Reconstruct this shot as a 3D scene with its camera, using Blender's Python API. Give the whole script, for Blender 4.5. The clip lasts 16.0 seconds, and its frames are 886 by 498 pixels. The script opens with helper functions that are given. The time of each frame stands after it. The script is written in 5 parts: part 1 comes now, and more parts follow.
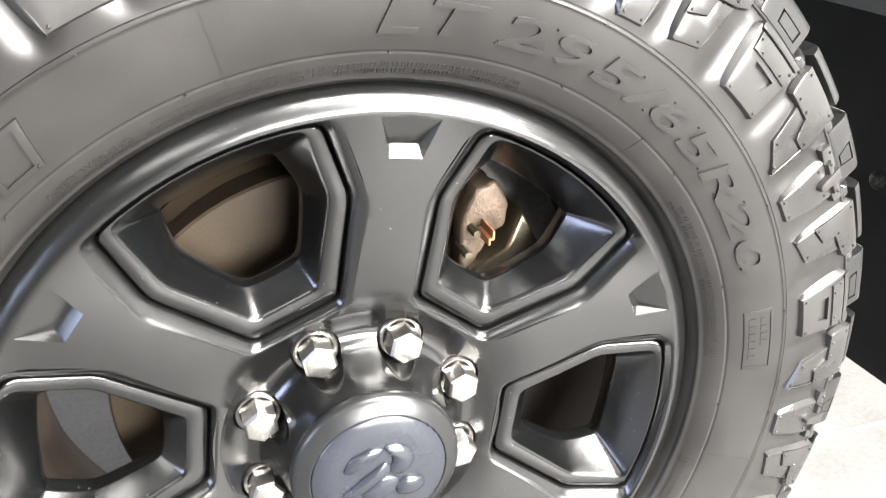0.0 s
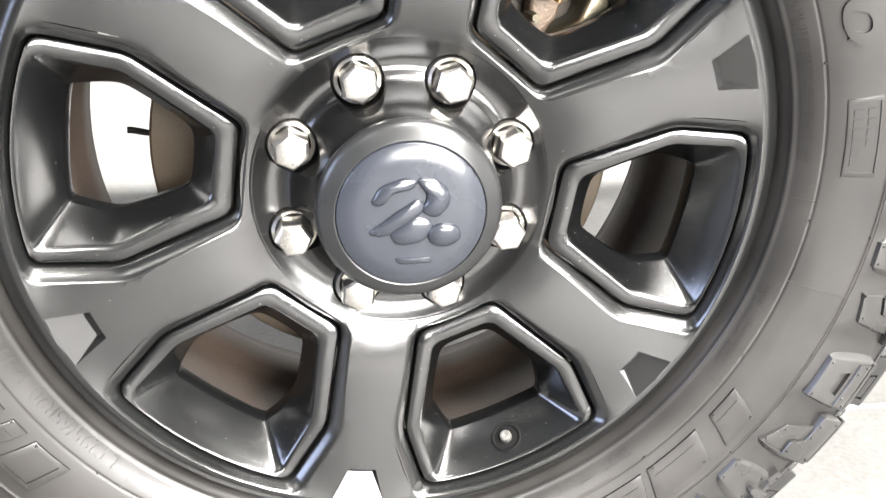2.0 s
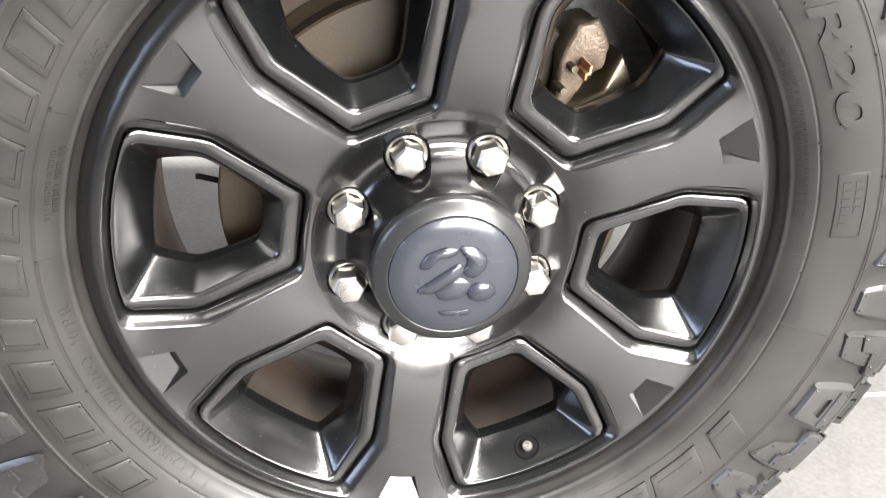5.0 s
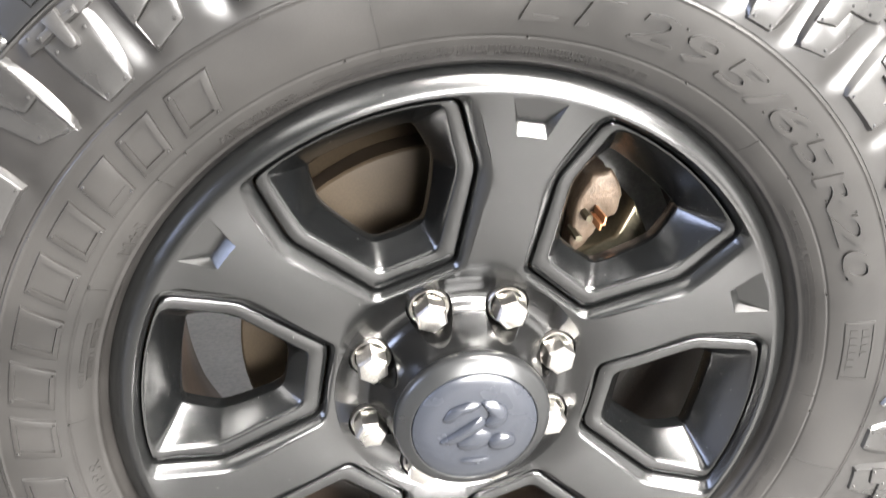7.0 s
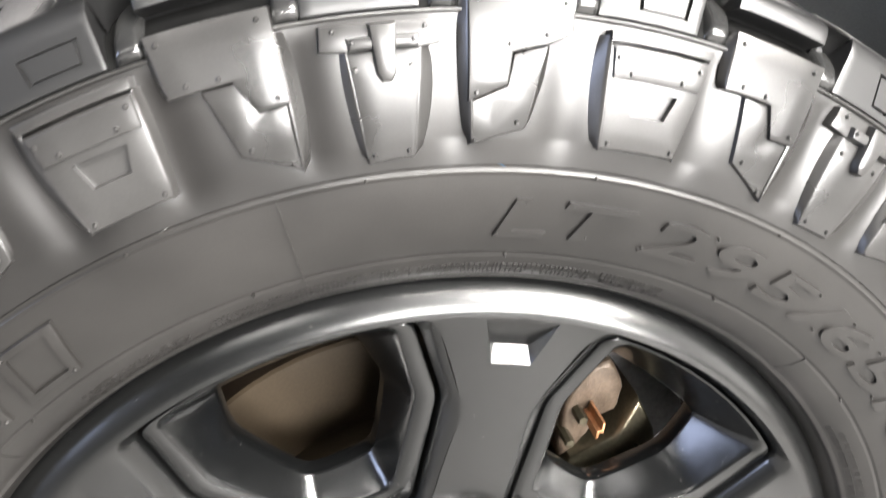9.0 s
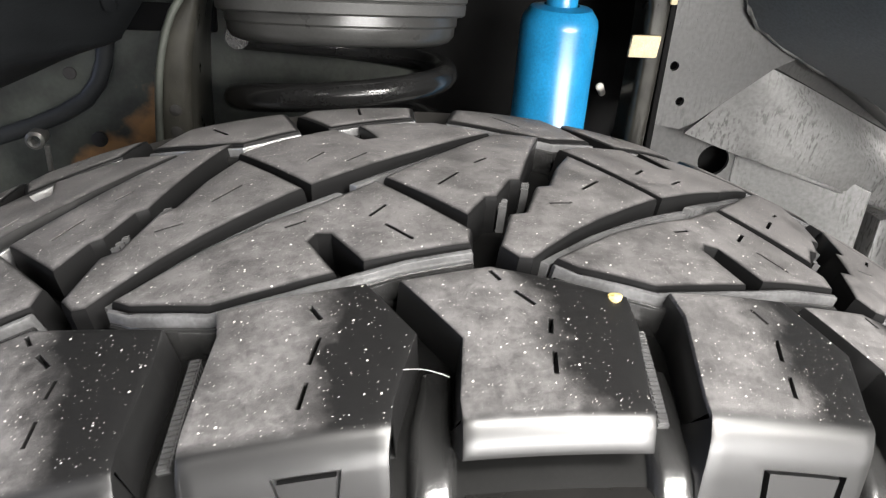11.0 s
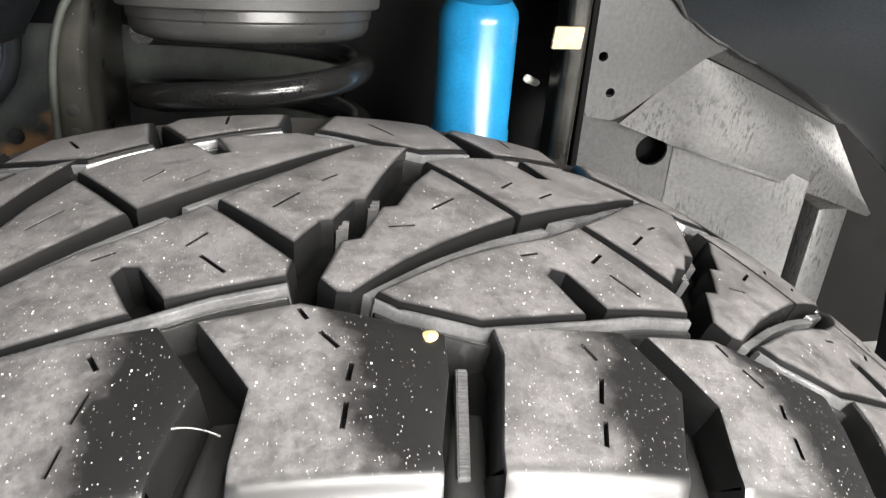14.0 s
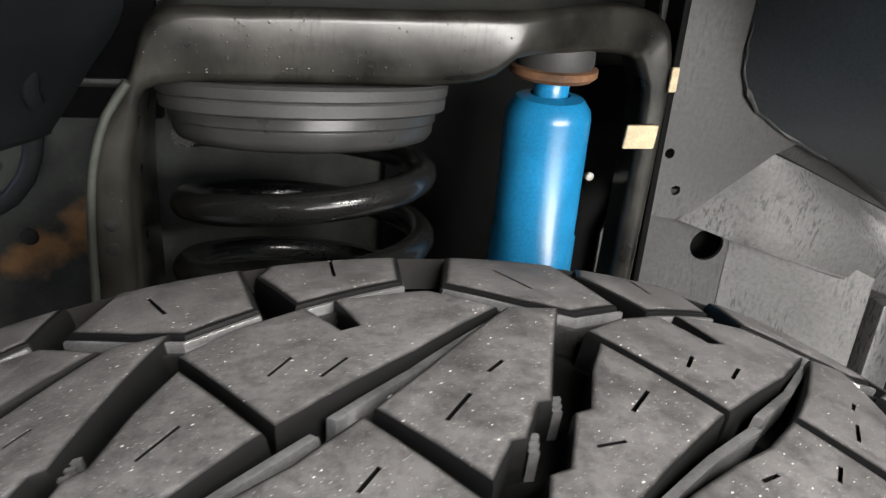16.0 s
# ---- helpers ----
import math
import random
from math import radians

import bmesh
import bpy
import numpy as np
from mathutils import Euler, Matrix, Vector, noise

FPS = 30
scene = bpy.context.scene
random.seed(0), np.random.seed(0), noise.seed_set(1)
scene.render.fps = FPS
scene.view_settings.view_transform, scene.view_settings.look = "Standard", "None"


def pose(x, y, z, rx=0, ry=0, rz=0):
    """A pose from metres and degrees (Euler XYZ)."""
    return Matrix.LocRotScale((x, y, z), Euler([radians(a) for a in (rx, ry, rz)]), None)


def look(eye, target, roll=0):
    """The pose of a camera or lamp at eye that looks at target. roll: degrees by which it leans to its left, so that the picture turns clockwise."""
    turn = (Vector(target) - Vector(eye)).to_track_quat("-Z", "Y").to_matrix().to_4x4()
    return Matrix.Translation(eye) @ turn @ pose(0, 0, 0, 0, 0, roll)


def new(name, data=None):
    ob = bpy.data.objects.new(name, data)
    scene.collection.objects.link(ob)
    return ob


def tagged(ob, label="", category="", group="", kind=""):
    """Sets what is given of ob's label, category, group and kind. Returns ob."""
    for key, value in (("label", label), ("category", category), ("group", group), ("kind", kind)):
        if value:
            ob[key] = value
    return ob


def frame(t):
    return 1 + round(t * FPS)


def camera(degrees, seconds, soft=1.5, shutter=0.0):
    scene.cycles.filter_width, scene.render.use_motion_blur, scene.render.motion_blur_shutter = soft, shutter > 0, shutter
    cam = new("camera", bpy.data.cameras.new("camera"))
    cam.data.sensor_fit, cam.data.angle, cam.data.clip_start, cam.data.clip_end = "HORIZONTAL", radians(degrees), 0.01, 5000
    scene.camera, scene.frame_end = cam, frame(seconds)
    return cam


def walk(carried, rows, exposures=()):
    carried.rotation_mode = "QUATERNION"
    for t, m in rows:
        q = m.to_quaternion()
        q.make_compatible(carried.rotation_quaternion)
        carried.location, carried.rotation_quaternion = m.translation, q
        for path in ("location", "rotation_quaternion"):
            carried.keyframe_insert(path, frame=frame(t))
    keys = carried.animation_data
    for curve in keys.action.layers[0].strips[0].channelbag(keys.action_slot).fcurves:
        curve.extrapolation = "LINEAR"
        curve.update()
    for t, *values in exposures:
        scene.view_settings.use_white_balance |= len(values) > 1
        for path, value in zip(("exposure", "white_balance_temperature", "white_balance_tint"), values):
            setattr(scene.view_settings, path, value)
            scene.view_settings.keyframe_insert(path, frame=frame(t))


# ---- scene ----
cam = camera(57.3, 16.0, soft=1.2, shutter=0.3)
PATH = [
    (0, (-0.106, -0.48, 0.832), (0.48, 1.222, -0.04), 0.7),
    (0.5, (-0.087, -0.519, 0.797), (0.39, 1.235, -0.039), 0.7),
    (1, (-0.08, -0.532, 0.737), (0.339, 1.249, -0.07), 2.4),
    (1.5, (-0.073, -0.531, 0.673), (0.303, 1.265, -0.123), 2.6),
    (2, (-0.069, -0.527, 0.628), (0.266, 1.273, -0.176), 2.7),
    (2.5, (-0.069, -0.529, 0.599), (0.243, 1.263, -0.231), 2.7),
    (3, (-0.072, -0.529, 0.579), (0.228, 1.258, -0.269), 2.8),
    (3.5, (-0.084, -0.548, 0.629), (0.201, 1.221, -0.26), 2.8),
    (4, (-0.09, -0.555, 0.687), (0.196, 1.199, -0.23), 2.9),
    (6.3, (-0.113, -0.564, 0.768), (0.227, 1.164, -0.179), 3.5),
    (6.5, (-0.111, -0.563, 0.778), (0.214, 1.183, -0.143), 3.3),
    (7, (-0.126, -0.528, 0.833), (0.209, 1.236, -0.047), 3.3),
    (7.5, (-0.127, -0.49, 0.871), (0.225, 1.28, 0.008), 3.5),
    (8, (-0.127, -0.465, 0.877), (0.245, 1.31, 0.035), 3.6),
    (8.5, (-0.112, -0.421, 0.864), (0.272, 1.357, 0.032), 3.7),
    (9, (-0.086, -0.357, 0.887), (0.304, 1.422, 0.061), 3.5),
    (9.5, (-0.068, -0.301, 0.95), (0.305, 1.463, 0.085), 3.5),
    (10, (-0.073, -0.227, 0.968), (0.286, 1.535, 0.094), 3.5),
    (10.2, (-0.072, -0.203, 0.973), (0.302, 1.554, 0.093), 4.3),
    (12.3, (-0.012, -0.157, 0.998), (0.256, 1.585, 0.054), 2.9),
    (12.5, (-0.013, -0.158, 0.998), (0.255, 1.581, 0.049), 2.9),
    (13, (-0.016, -0.161, 0.996), (0.293, 1.568, 0.041), 3.4),
    (13.5, (0.0, -0.169, 0.994), (0.346, 1.553, 0.038), 3.8),
    (14, (0.002, -0.155, 0.999), (0.374, 1.564, 0.046), 4.1),
    (14.5, (-0.014, -0.147, 1.016), (0.376, 1.574, 0.075), 4.4),
    (15, (-0.04, -0.123, 1.025), (0.359, 1.633, 0.155), 4.1),
    (15.5, (-0.069, -0.096, 1.009), (0.34, 1.672, 0.169), 4.2),
    (16, (-0.049, -0.076, 1.008), (0.383, 1.693, 0.181), 4.5),
]
walk(cam, [(t, look(eye, target, roll)) for t, eye, target, roll in PATH], exposures=[(0.0, 1.32), (0.5, 1.42), (1.5, 1.38), (3.0, 1.02), (4.0, 0.85), (6.5, 1.32), (7.5, 1.37), (8.5, 1.15), (9.5, 0.55), (10.2, 0.22), (12.5, 0.5), (14.0, 0.5), (15.0, 0.12), (16.0, -0.05)])
# ==== world, lights ====
world = bpy.data.worlds.new("world")
scene.world = world
world.use_nodes = True
world.node_tree.nodes["Background"].inputs[0].default_value = (0.75, 0.85, 1.0, 1)
world.node_tree.nodes["Background"].inputs[1].default_value = 0.06

HUB = Vector((0.0, 0.0, 0.435))     # centre of the wheel
GROUND = -0.0095


def area_lamp(name, at, target, sx, sy, power, colour):
    data = bpy.data.lights.new(name, "AREA")
    data.shape, data.size, data.size_y, data.energy, data.color = "RECTANGLE", sx, sy, power, colour
    ob = new(name, data)
    ob.matrix_world = look(at, target)
    return ob


# ceiling strip lights (the first a weak fill added at the left), the bright open bay behind and the cool daylight at
# the side
STRIPS = ((-1.4, -1.9, 1.1, 0.5, 10), (0.95, -1.15, 1.75, 0.34, 160), (1.9, -2.3, 1.6, 0.5, 320), (0.6, 3.2, 3.6, 0.22, 400))
for lx, ly, sx, sy, p in STRIPS:
    area_lamp("strip_light", (lx, ly, 2.62), (lx, ly, 0), sx, sy, p, (1.0, 0.965, 0.92))
area_lamp("bay_door_light", (1.65, -4.4, 1.72), (1.1, 0, 0.9), 3.5, 1.35, 560, (1.0, 0.975, 0.95))
area_lamp("side_daylight", (-3.9, -1.2, 1.45), (0, -0.6, 0.7), 1.6, 1.4, 50, (0.60, 0.70, 1.0))


# ==== materials ====
def material(name, colour, rough, metal=0.0, vary=0.25, scale=30.0, fine=400.0, bump=0.15, dark=None, coat=0.0, speck=None, spec=0.5, depth=0.001, spread=0.08):
    """A surface with two scales of colour change, uneven gloss and a fine relief."""
    m = bpy.data.materials.new(name)
    m.use_nodes = True
    n, l = m.node_tree.nodes, m.node_tree.links
    b = n["Principled BSDF"]
    b.inputs["Metallic"].default_value = metal
    b.inputs["Coat Weight"].default_value = coat
    b.inputs["Specular IOR Level"].default_value = spec
    tc = n.new("ShaderNodeTexCoord")
    big, small = n.new("ShaderNodeTexNoise"), n.new("ShaderNodeTexNoise")
    big.inputs["Scale"].default_value, small.inputs["Scale"].default_value = scale, fine
    big.inputs["Detail"].default_value, small.inputs["Detail"].default_value = 5, 4
    l.new(tc.outputs["Object"], big.inputs["Vector"])
    l.new(tc.outputs["Object"], small.inputs["Vector"])
    ramp = n.new("ShaderNodeValToRGB")
    lo = dark or [c * (1 - vary) for c in colour]
    hi = [min(1, c * (1 + vary)) for c in colour]
    ramp.color_ramp.elements[0].position, ramp.color_ramp.elements[1].position = 0.3, 0.7
    ramp.color_ramp.elements[0].color, ramp.color_ramp.elements[1].color = (*lo, 1), (*hi, 1)
    l.new(big.outputs["Fac"], ramp.inputs["Fac"])
    mix = n.new("ShaderNodeMix")
    mix.data_type, mix.blend_type = "RGBA", "OVERLAY"
    mix.inputs["Factor"].default_value = 0.35
    l.new(ramp.outputs["Color"], mix.inputs["A"])
    l.new(small.outputs["Fac"], mix.inputs["B"])
    out = mix.outputs["Result"]
    if speck:
        # dust: small light grains
        vor = n.new("ShaderNodeTexVoronoi")
        vor.inputs["Scale"].default_value = speck[0]
        l.new(tc.outputs["Object"], vor.inputs["Vector"])
        cut = n.new("ShaderNodeMath")
        cut.operation, cut.inputs[1].default_value = "LESS_THAN", speck[1]
        sep = n.new("ShaderNodeSeparateColor")
        l.new(vor.outputs["Color"], sep.inputs["Color"])
        pw = n.new("ShaderNodeMath")
        pw.operation, pw.inputs[1].default_value = "POWER", 4.5
        l.new(sep.outputs["Red"], pw.inputs[0])
        sz = n.new("ShaderNodeMath")
        sz.operation, sz.inputs[1].default_value = "MULTIPLY", speck[1]
        l.new(pw.outputs[0], sz.inputs[0])
        l.new(vor.outputs["Distance"], cut.inputs[0])
        l.new(sz.outputs[0], cut.inputs[1])
        pos = n.new("ShaderNodeSeparateXYZ")
        l.new(tc.outputs["Object"], pos.inputs[0])
        on = n.new("ShaderNodeMath")
        on.operation, on.inputs[1].default_value = "GREATER_THAN", -0.03
        l.new(pos.outputs["Y"], on.inputs[0])
        both = n.new("ShaderNodeMath")
        both.operation = "MULTIPLY"
        l.new(cut.outputs[0], both.inputs[0])
        l.new(on.outputs[0], both.inputs[1])
        cut = both
        m2 = n.new("ShaderNodeMix")
        m2.data_type = "RGBA"
        m2.inputs["B"].default_value = (*speck[2], 1)
        l.new(cut.outputs[0], m2.inputs["Factor"])
        l.new(out, m2.inputs["A"])
        out = m2.outputs["Result"]
    l.new(out, b.inputs["Base Color"])
    mr = n.new("ShaderNodeMapRange")
    mr.inputs["To Min"].default_value, mr.inputs["To Max"].default_value = max(0.03, rough - spread), min(1, rough + spread)
    l.new(big.outputs["Fac"], mr.inputs["Value"])
    l.new(mr.outputs["Result"], b.inputs["Roughness"])
    if bump:
        bp = n.new("ShaderNodeBump")
        bp.inputs["Strength"].default_value, bp.inputs["Distance"].default_value = bump, depth
        l.new(small.outputs["Fac"], bp.inputs["Height"])
        l.new(bp.outputs["Normal"], b.inputs["Normal"])
    return m


RUBBER = material("tyre_rubber", (0.019, 0.0184, 0.0178), 0.29, vary=0.4, scale=16, fine=900, bump=0.05, spec=0.65, depth=0.0003, spread=0.09)


def tread_material(name="tread_rubber", split=None, lean=0.0, gloss=0.25):
    """Worn, dusty grey on the running surface; grooves and flanks are clean rubber, painted blacker and duller for the
    shade there; past the angle split the dressing keeps it black.
    """
    m = bpy.data.materials.new(name)
    m.use_nodes = True
    n, l = m.node_tree.nodes, m.node_tree.links
    b = n["Principled BSDF"]
    tc, pos = n.new("ShaderNodeTexCoord"), n.new("ShaderNodeSeparateXYZ")
    l.new(tc.outputs["Object"], pos.inputs[0])
    info, shift = n.new("ShaderNodeObjectInfo"), n.new("ShaderNodeVectorMath")
    shift.operation = "MULTIPLY_ADD"
    shift.inputs[1].default_value, shift.inputs[2].default_value = (1, 1, 1), (0, 0, 0)
    l.new(tc.outputs["Object"], shift.inputs[0])
    away = n.new("ShaderNodeCombineXYZ")
    for axis in "XYZ":
        l.new(info.outputs["Random"], away.inputs[axis])
    l.new(away.outputs[0], shift.inputs[2])
    place = shift.outputs[0]

    def calc(op, a, c=None, clamp=False):
        k = n.new("ShaderNodeMath")
        k.operation, k.use_clamp = op, clamp
        for i, v in enumerate((a, c)):
            if v is None:
                continue
            if isinstance(v, (int, float)):
                k.inputs[i].default_value = v
            else:
                l.new(v, k.inputs[i])
        return k.outputs[0]

    def grain(scale, detail, rough=0.5):
        t = n.new("ShaderNodeTexNoise")
        t.inputs["Scale"].default_value, t.inputs["Detail"].default_value, t.inputs["Roughness"].default_value = scale, detail, rough
        l.new(place, t.inputs["Vector"])
        return t.outputs["Fac"]

    def blend(f, a, c):
        k = n.new("ShaderNodeMix")
        k.data_type = "RGBA"
        l.new(f, k.inputs["Factor"])
        for nm, v in (("A", a), ("B", c)):
            if isinstance(v, tuple):
                k.inputs[nm].default_value = (*v, 1)
            else:
                l.new(v, k.inputs[nm])
        return k.outputs["Result"]

    # height of a place under the crown of the tread
    r = calc("SQRT", calc("ADD", calc("MULTIPLY", pos.outputs["X"], pos.outputs["X"]), calc("MULTIPLY", pos.outputs["Z"], pos.outputs["Z"])))
    dy = calc("SUBTRACT", pos.outputs["Y"], 0.10)
    under = calc("SUBTRACT", r, calc("SUBTRACT", 0.4445, calc("MULTIPLY", calc("MULTIPLY", dy, dy), 0.8333)))
    worn = calc("MULTIPLY", calc("ADD", under, 0.0005), 2600.0, True)
    inner_part = calc("MULTIPLY", calc("ADD", pos.outputs["Y"], 0.021), 300.0, True)
    worn = calc("MULTIPLY", worn, inner_part)
    patch = calc("MULTIPLY", calc("SUBTRACT", grain(52, 8, 0.74), 0.38), 4.5, True)
    patch = calc("ADD", calc("MULTIPLY", patch, 0.50), 0.44)
    dusty = calc("MULTIPLY", worn, patch)
    if split is not None:
        ang = calc("SUBTRACT", calc("ARCTAN2", pos.outputs["X"], pos.outputs["Z"]), radians(split))
        ang = calc("ADD", calc("ADD", ang, calc("MULTIPLY", pos.outputs["Y"], lean)), calc("MULTIPLY", calc("SUBTRACT", grain(45, 5, 0.65), 0.5), 0.07))
        clean = calc("SUBTRACT", 1.0, calc("MULTIPLY", calc("ADD", ang, 0.014), 34.0, True))
        dusty = calc("MULTIPLY", dusty, calc("ADD", calc("MULTIPLY", clean, 0.98), 0.02))
    fine = grain(1500, 3)
    scuff = calc("MULTIPLY", calc("SUBTRACT", grain(260, 7, 0.8), 0.5), 2.8)
    level = calc("ADD", dusty, calc("MULTIPLY", scuff, dusty), True)
    col = blend(level, (0.007, 0.007, 0.0071), (0.122, 0.117, 0.116))
    # scattered grains of two sizes
    for scale, size, power, tone in ((1000, 0.22, 2.0, (0.40, 0.39, 0.37)), (520, 0.19, 3.6, (0.72, 0.70, 0.65))):
        v = n.new("ShaderNodeTexVoronoi")
        v.inputs["Scale"].default_value = scale
        l.new(place, v.inputs["Vector"])
        sep = n.new("ShaderNodeSeparateColor")
        l.new(v.outputs["Color"], sep.inputs["Color"])
        lim = calc("MULTIPLY", calc("POWER", sep.outputs["Red"], power), size)
        col = blend(calc("MULTIPLY", calc("LESS_THAN", v.outputs["Distance"], lim), worn), col, tone)
    l.new(col, b.inputs["Base Color"])
    # gloss fades down the flanks so the groove walls stay as dark as shade
    l.new(calc("ADD", calc("MULTIPLY", worn, gloss * 0.85), gloss * 0.15) if split is None else calc("ADD", gloss, 0.0), b.inputs["Specular IOR Level"])
    l.new(calc("ADD", 0.36, calc("MULTIPLY", level, 0.22)), b.inputs["Roughness"])
    bp = n.new("ShaderNodeBump")
    bp.inputs["Strength"].default_value, bp.inputs["Distance"].default_value = 0.55, 0.0006
    l.new(calc("MULTIPLY", calc("ADD", fine, calc("MULTIPLY", scuff, 0.8)), calc("ADD", calc("MULTIPLY", level, 0.9), 0.02)), bp.inputs["Height"])
    l.new(bp.outputs["Normal"], b.inputs["Normal"])
    return m


TREAD = tread_material()
SHOULDER = tread_material("shoulder_rubber", 1.9, 0.35, 0.75)
SHOULDER_FLAT = tread_material("shoulder_rubber_flat", 10.8, -0.2, 0.6)
# tyre rubber made blacker and duller to carry the shade of the grooves
BASE = material("shaded_groove_rubber", (0.005, 0.005, 0.0049), 0.55, vary=0.3, scale=40, fine=900, bump=0.1, spec=0.06, depth=0.0003)
# scuffed rubber, its colour also lightened to stand in for highlights along edges
SCUFFED_LIT = material("scuffed_highlit_rubber", (0.085, 0.085, 0.086), 0.24, vary=0.3, scale=60, fine=750, bump=0.25, spec=1.0, depth=0.0006)
SHINY = material("dressed_rubber", (0.016, 0.016, 0.0158), 0.24, vary=0.3, scale=40, fine=700, bump=0.2, spec=1.0, depth=0.0004)
GLOSSWALL = material("dressed_sidewall_rubber", (0.011, 0.0103, 0.0098), 0.32, vary=0.4, scale=14, fine=1100, bump=0.05, spec=0.62, depth=0.0003, spread=0.07)
CASING = material("casing_rubber", (0.014, 0.0131, 0.0123), 0.34, vary=0.4, scale=14, fine=1100, bump=0.05, spec=0.45, depth=0.0003, spread=0.09)
WHEEL = material("satin_black_paint", (0.0042, 0.0044, 0.0044), 0.23, metal=0.1, spec=1.0, spread=0.09, speck=(300, 0.07, (0.3, 0.29, 0.28)), vary=0.1, scale=9, fine=1500, bump=0.04)
INSERT = material("satin_black_insert", (0.0028, 0.0030, 0.0031), 0.20, metal=0.1, spec=0.95, speck=(420, 0.12, (0.35, 0.34, 0.32)), vary=0.1, scale=20, fine=1500, bump=0.04)
HUBBLACK = material("gloss_black_hub_paint", (0.004, 0.004, 0.004), 0.19, metal=0.12, spec=1.0, vary=0.1, scale=12, fine=1500, bump=0.04, spread=0.04)
# near-black, hardly any gloss: paints deep shade in hollows, and colours small black parts
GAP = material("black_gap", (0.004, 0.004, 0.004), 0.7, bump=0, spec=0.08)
CAP = material("cap_plastic", (0.012, 0.0125, 0.013), 0.30, metal=0.05, spec=0.5, vary=0.08, scale=25, fine=1800, bump=0.03)
DISC = material("cap_disc_paint", (0.019, 0.0215, 0.028), 0.26, metal=0.15, spec=0.6, vary=0.08, scale=25, fine=1800, bump=0.03)
CHROME = material("chrome", (0.50, 0.485, 0.46), 0.30, metal=1.0, vary=0.14, scale=55, fine=700, bump=0.03, depth=0.0003)
BARREL = material("brake_dusted_barrel", (0.038, 0.027, 0.020), 0.6, spec=0.2, vary=0.25, scale=14, fine=500, bump=0.1)
CASTGREY = material("grey_casting", (0.075, 0.075, 0.073), 0.4, metal=0.3, vary=0.35, scale=25, fine=300, bump=0.3)
ALLOY = material("dull_alloy_casting", (0.26, 0.26, 0.255), 0.42, metal=0.3, vary=0.3, scale=25, fine=300, bump=0.3)
IRON = material("dark_cast_iron", (0.02, 0.019, 0.018), 0.6, metal=0.3, vary=0.3, scale=30, fine=300, bump=0.3)
ROTOR = material("dusty_rotor_iron", (0.034, 0.0252, 0.0160), 0.45, metal=0.1, spec=0.3, vary=0.2, scale=18, fine=500, bump=0.1)
BRONZE = material("zinc_gold_caliper", (0.105, 0.077, 0.055), 0.45, metal=0.35, vary=0.35, scale=60, fine=420, bump=0.4, depth=0.002)
BLUE = material("blue_shock_paint", (0.012, 0.20, 0.42), 0.30, vary=0.16, scale=30, fine=500, bump=0.05, coat=0.1)
STEEL = material("dirty_black_steel", (0.026, 0.025, 0.021), 0.30, metal=0.2, spec=0.55, vary=0.7, scale=24, fine=60, bump=0.10, depth=0.003)
SPRING = material("spring_paint", (0.016, 0.016, 0.016), 0.2, metal=0.2, vary=0.2, scale=40, fine=600, bump=0.05)
# grey bulkhead paint, lighter copy for the plates that face the light
PANEL = material("lit_grey_panel", (0.25, 0.247, 0.245), 0.34, metal=0.25, vary=0.2, scale=9, fine=260, bump=0.15)
DARKLINER = material("dark_liner_plastic", (0.010, 0.011, 0.012), 0.42, spec=0.2, vary=0.3, scale=12, fine=400, bump=0.1)
LINER = material("slate_grey_paint", (0.085, 0.093, 0.100), 0.42, spec=0.3, vary=0.15, scale=10, fine=400, bump=0.1)
SEALER = material("seam_sealer", (0.085, 0.086, 0.085), 0.6, vary=0.5, scale=90, fine=700, bump=0.5)
# the same bulkhead paint, darkened for the plates that lie in shade
SHADEPANEL = material("shaded_panel_paint", (0.076, 0.0755, 0.075), 0.38, metal=0.2, vary=0.2, scale=9, fine=260, bump=0.15)
RAIL = material("frame_rail_paint", (0.027, 0.030, 0.025), 0.55, vary=0.65, scale=26, fine=220, bump=0.3)
RUST = material("rust", (0.15, 0.072, 0.034), 0.8, vary=0.5, scale=40, fine=300, bump=0.4)
WETRUBBER = material("wet_black_rubber", (0.035, 0.035, 0.034), 0.30, vary=0.2, scale=30, fine=500, bump=0.1)
ISOLATOR = material("rubber_isolator", (0.040, 0.040, 0.039), 0.6, vary=0.15, scale=30, fine=500, bump=0.1)
TAG = material("yellow_foam_tag", (0.60, 0.49, 0.31), 0.7, vary=0.2, scale=120, fine=900, bump=0.3)
CONCRETE = material("polished_concrete", (0.125, 0.123, 0.119), 0.5, vary=0.16, scale=5, fine=150, bump=0.15)
GREYWALL = material("grey_wall_paint", (0.07, 0.07, 0.07), 0.7, vary=0.06, scale=3, fine=200, bump=0.05)
WALL = material("white_wall_paint", (0.65, 0.65, 0.64), 0.7, vary=0.04, scale=3, fine=200, bump=0.05)
CEIL = material("ceiling_paint", (0.07, 0.07, 0.069), 0.7, vary=0.05, scale=3, fine=200, bump=0.05)
DARKWALL = material("dark_wall_paint", (0.06, 0.062, 0.065), 0.7, vary=0.1, scale=3, fine=200, bump=0.05)
IRON_GOLD = material("olive_zinc_plate", (0.09, 0.08, 0.055), 0.3, metal=0.7, vary=0.3, scale=30, fine=350, bump=0.2)
COPPER = material("copper_clip", (0.6, 0.3, 0.15), 0.35, metal=0.8, vary=0.2, scale=60, fine=500, bump=0.1)
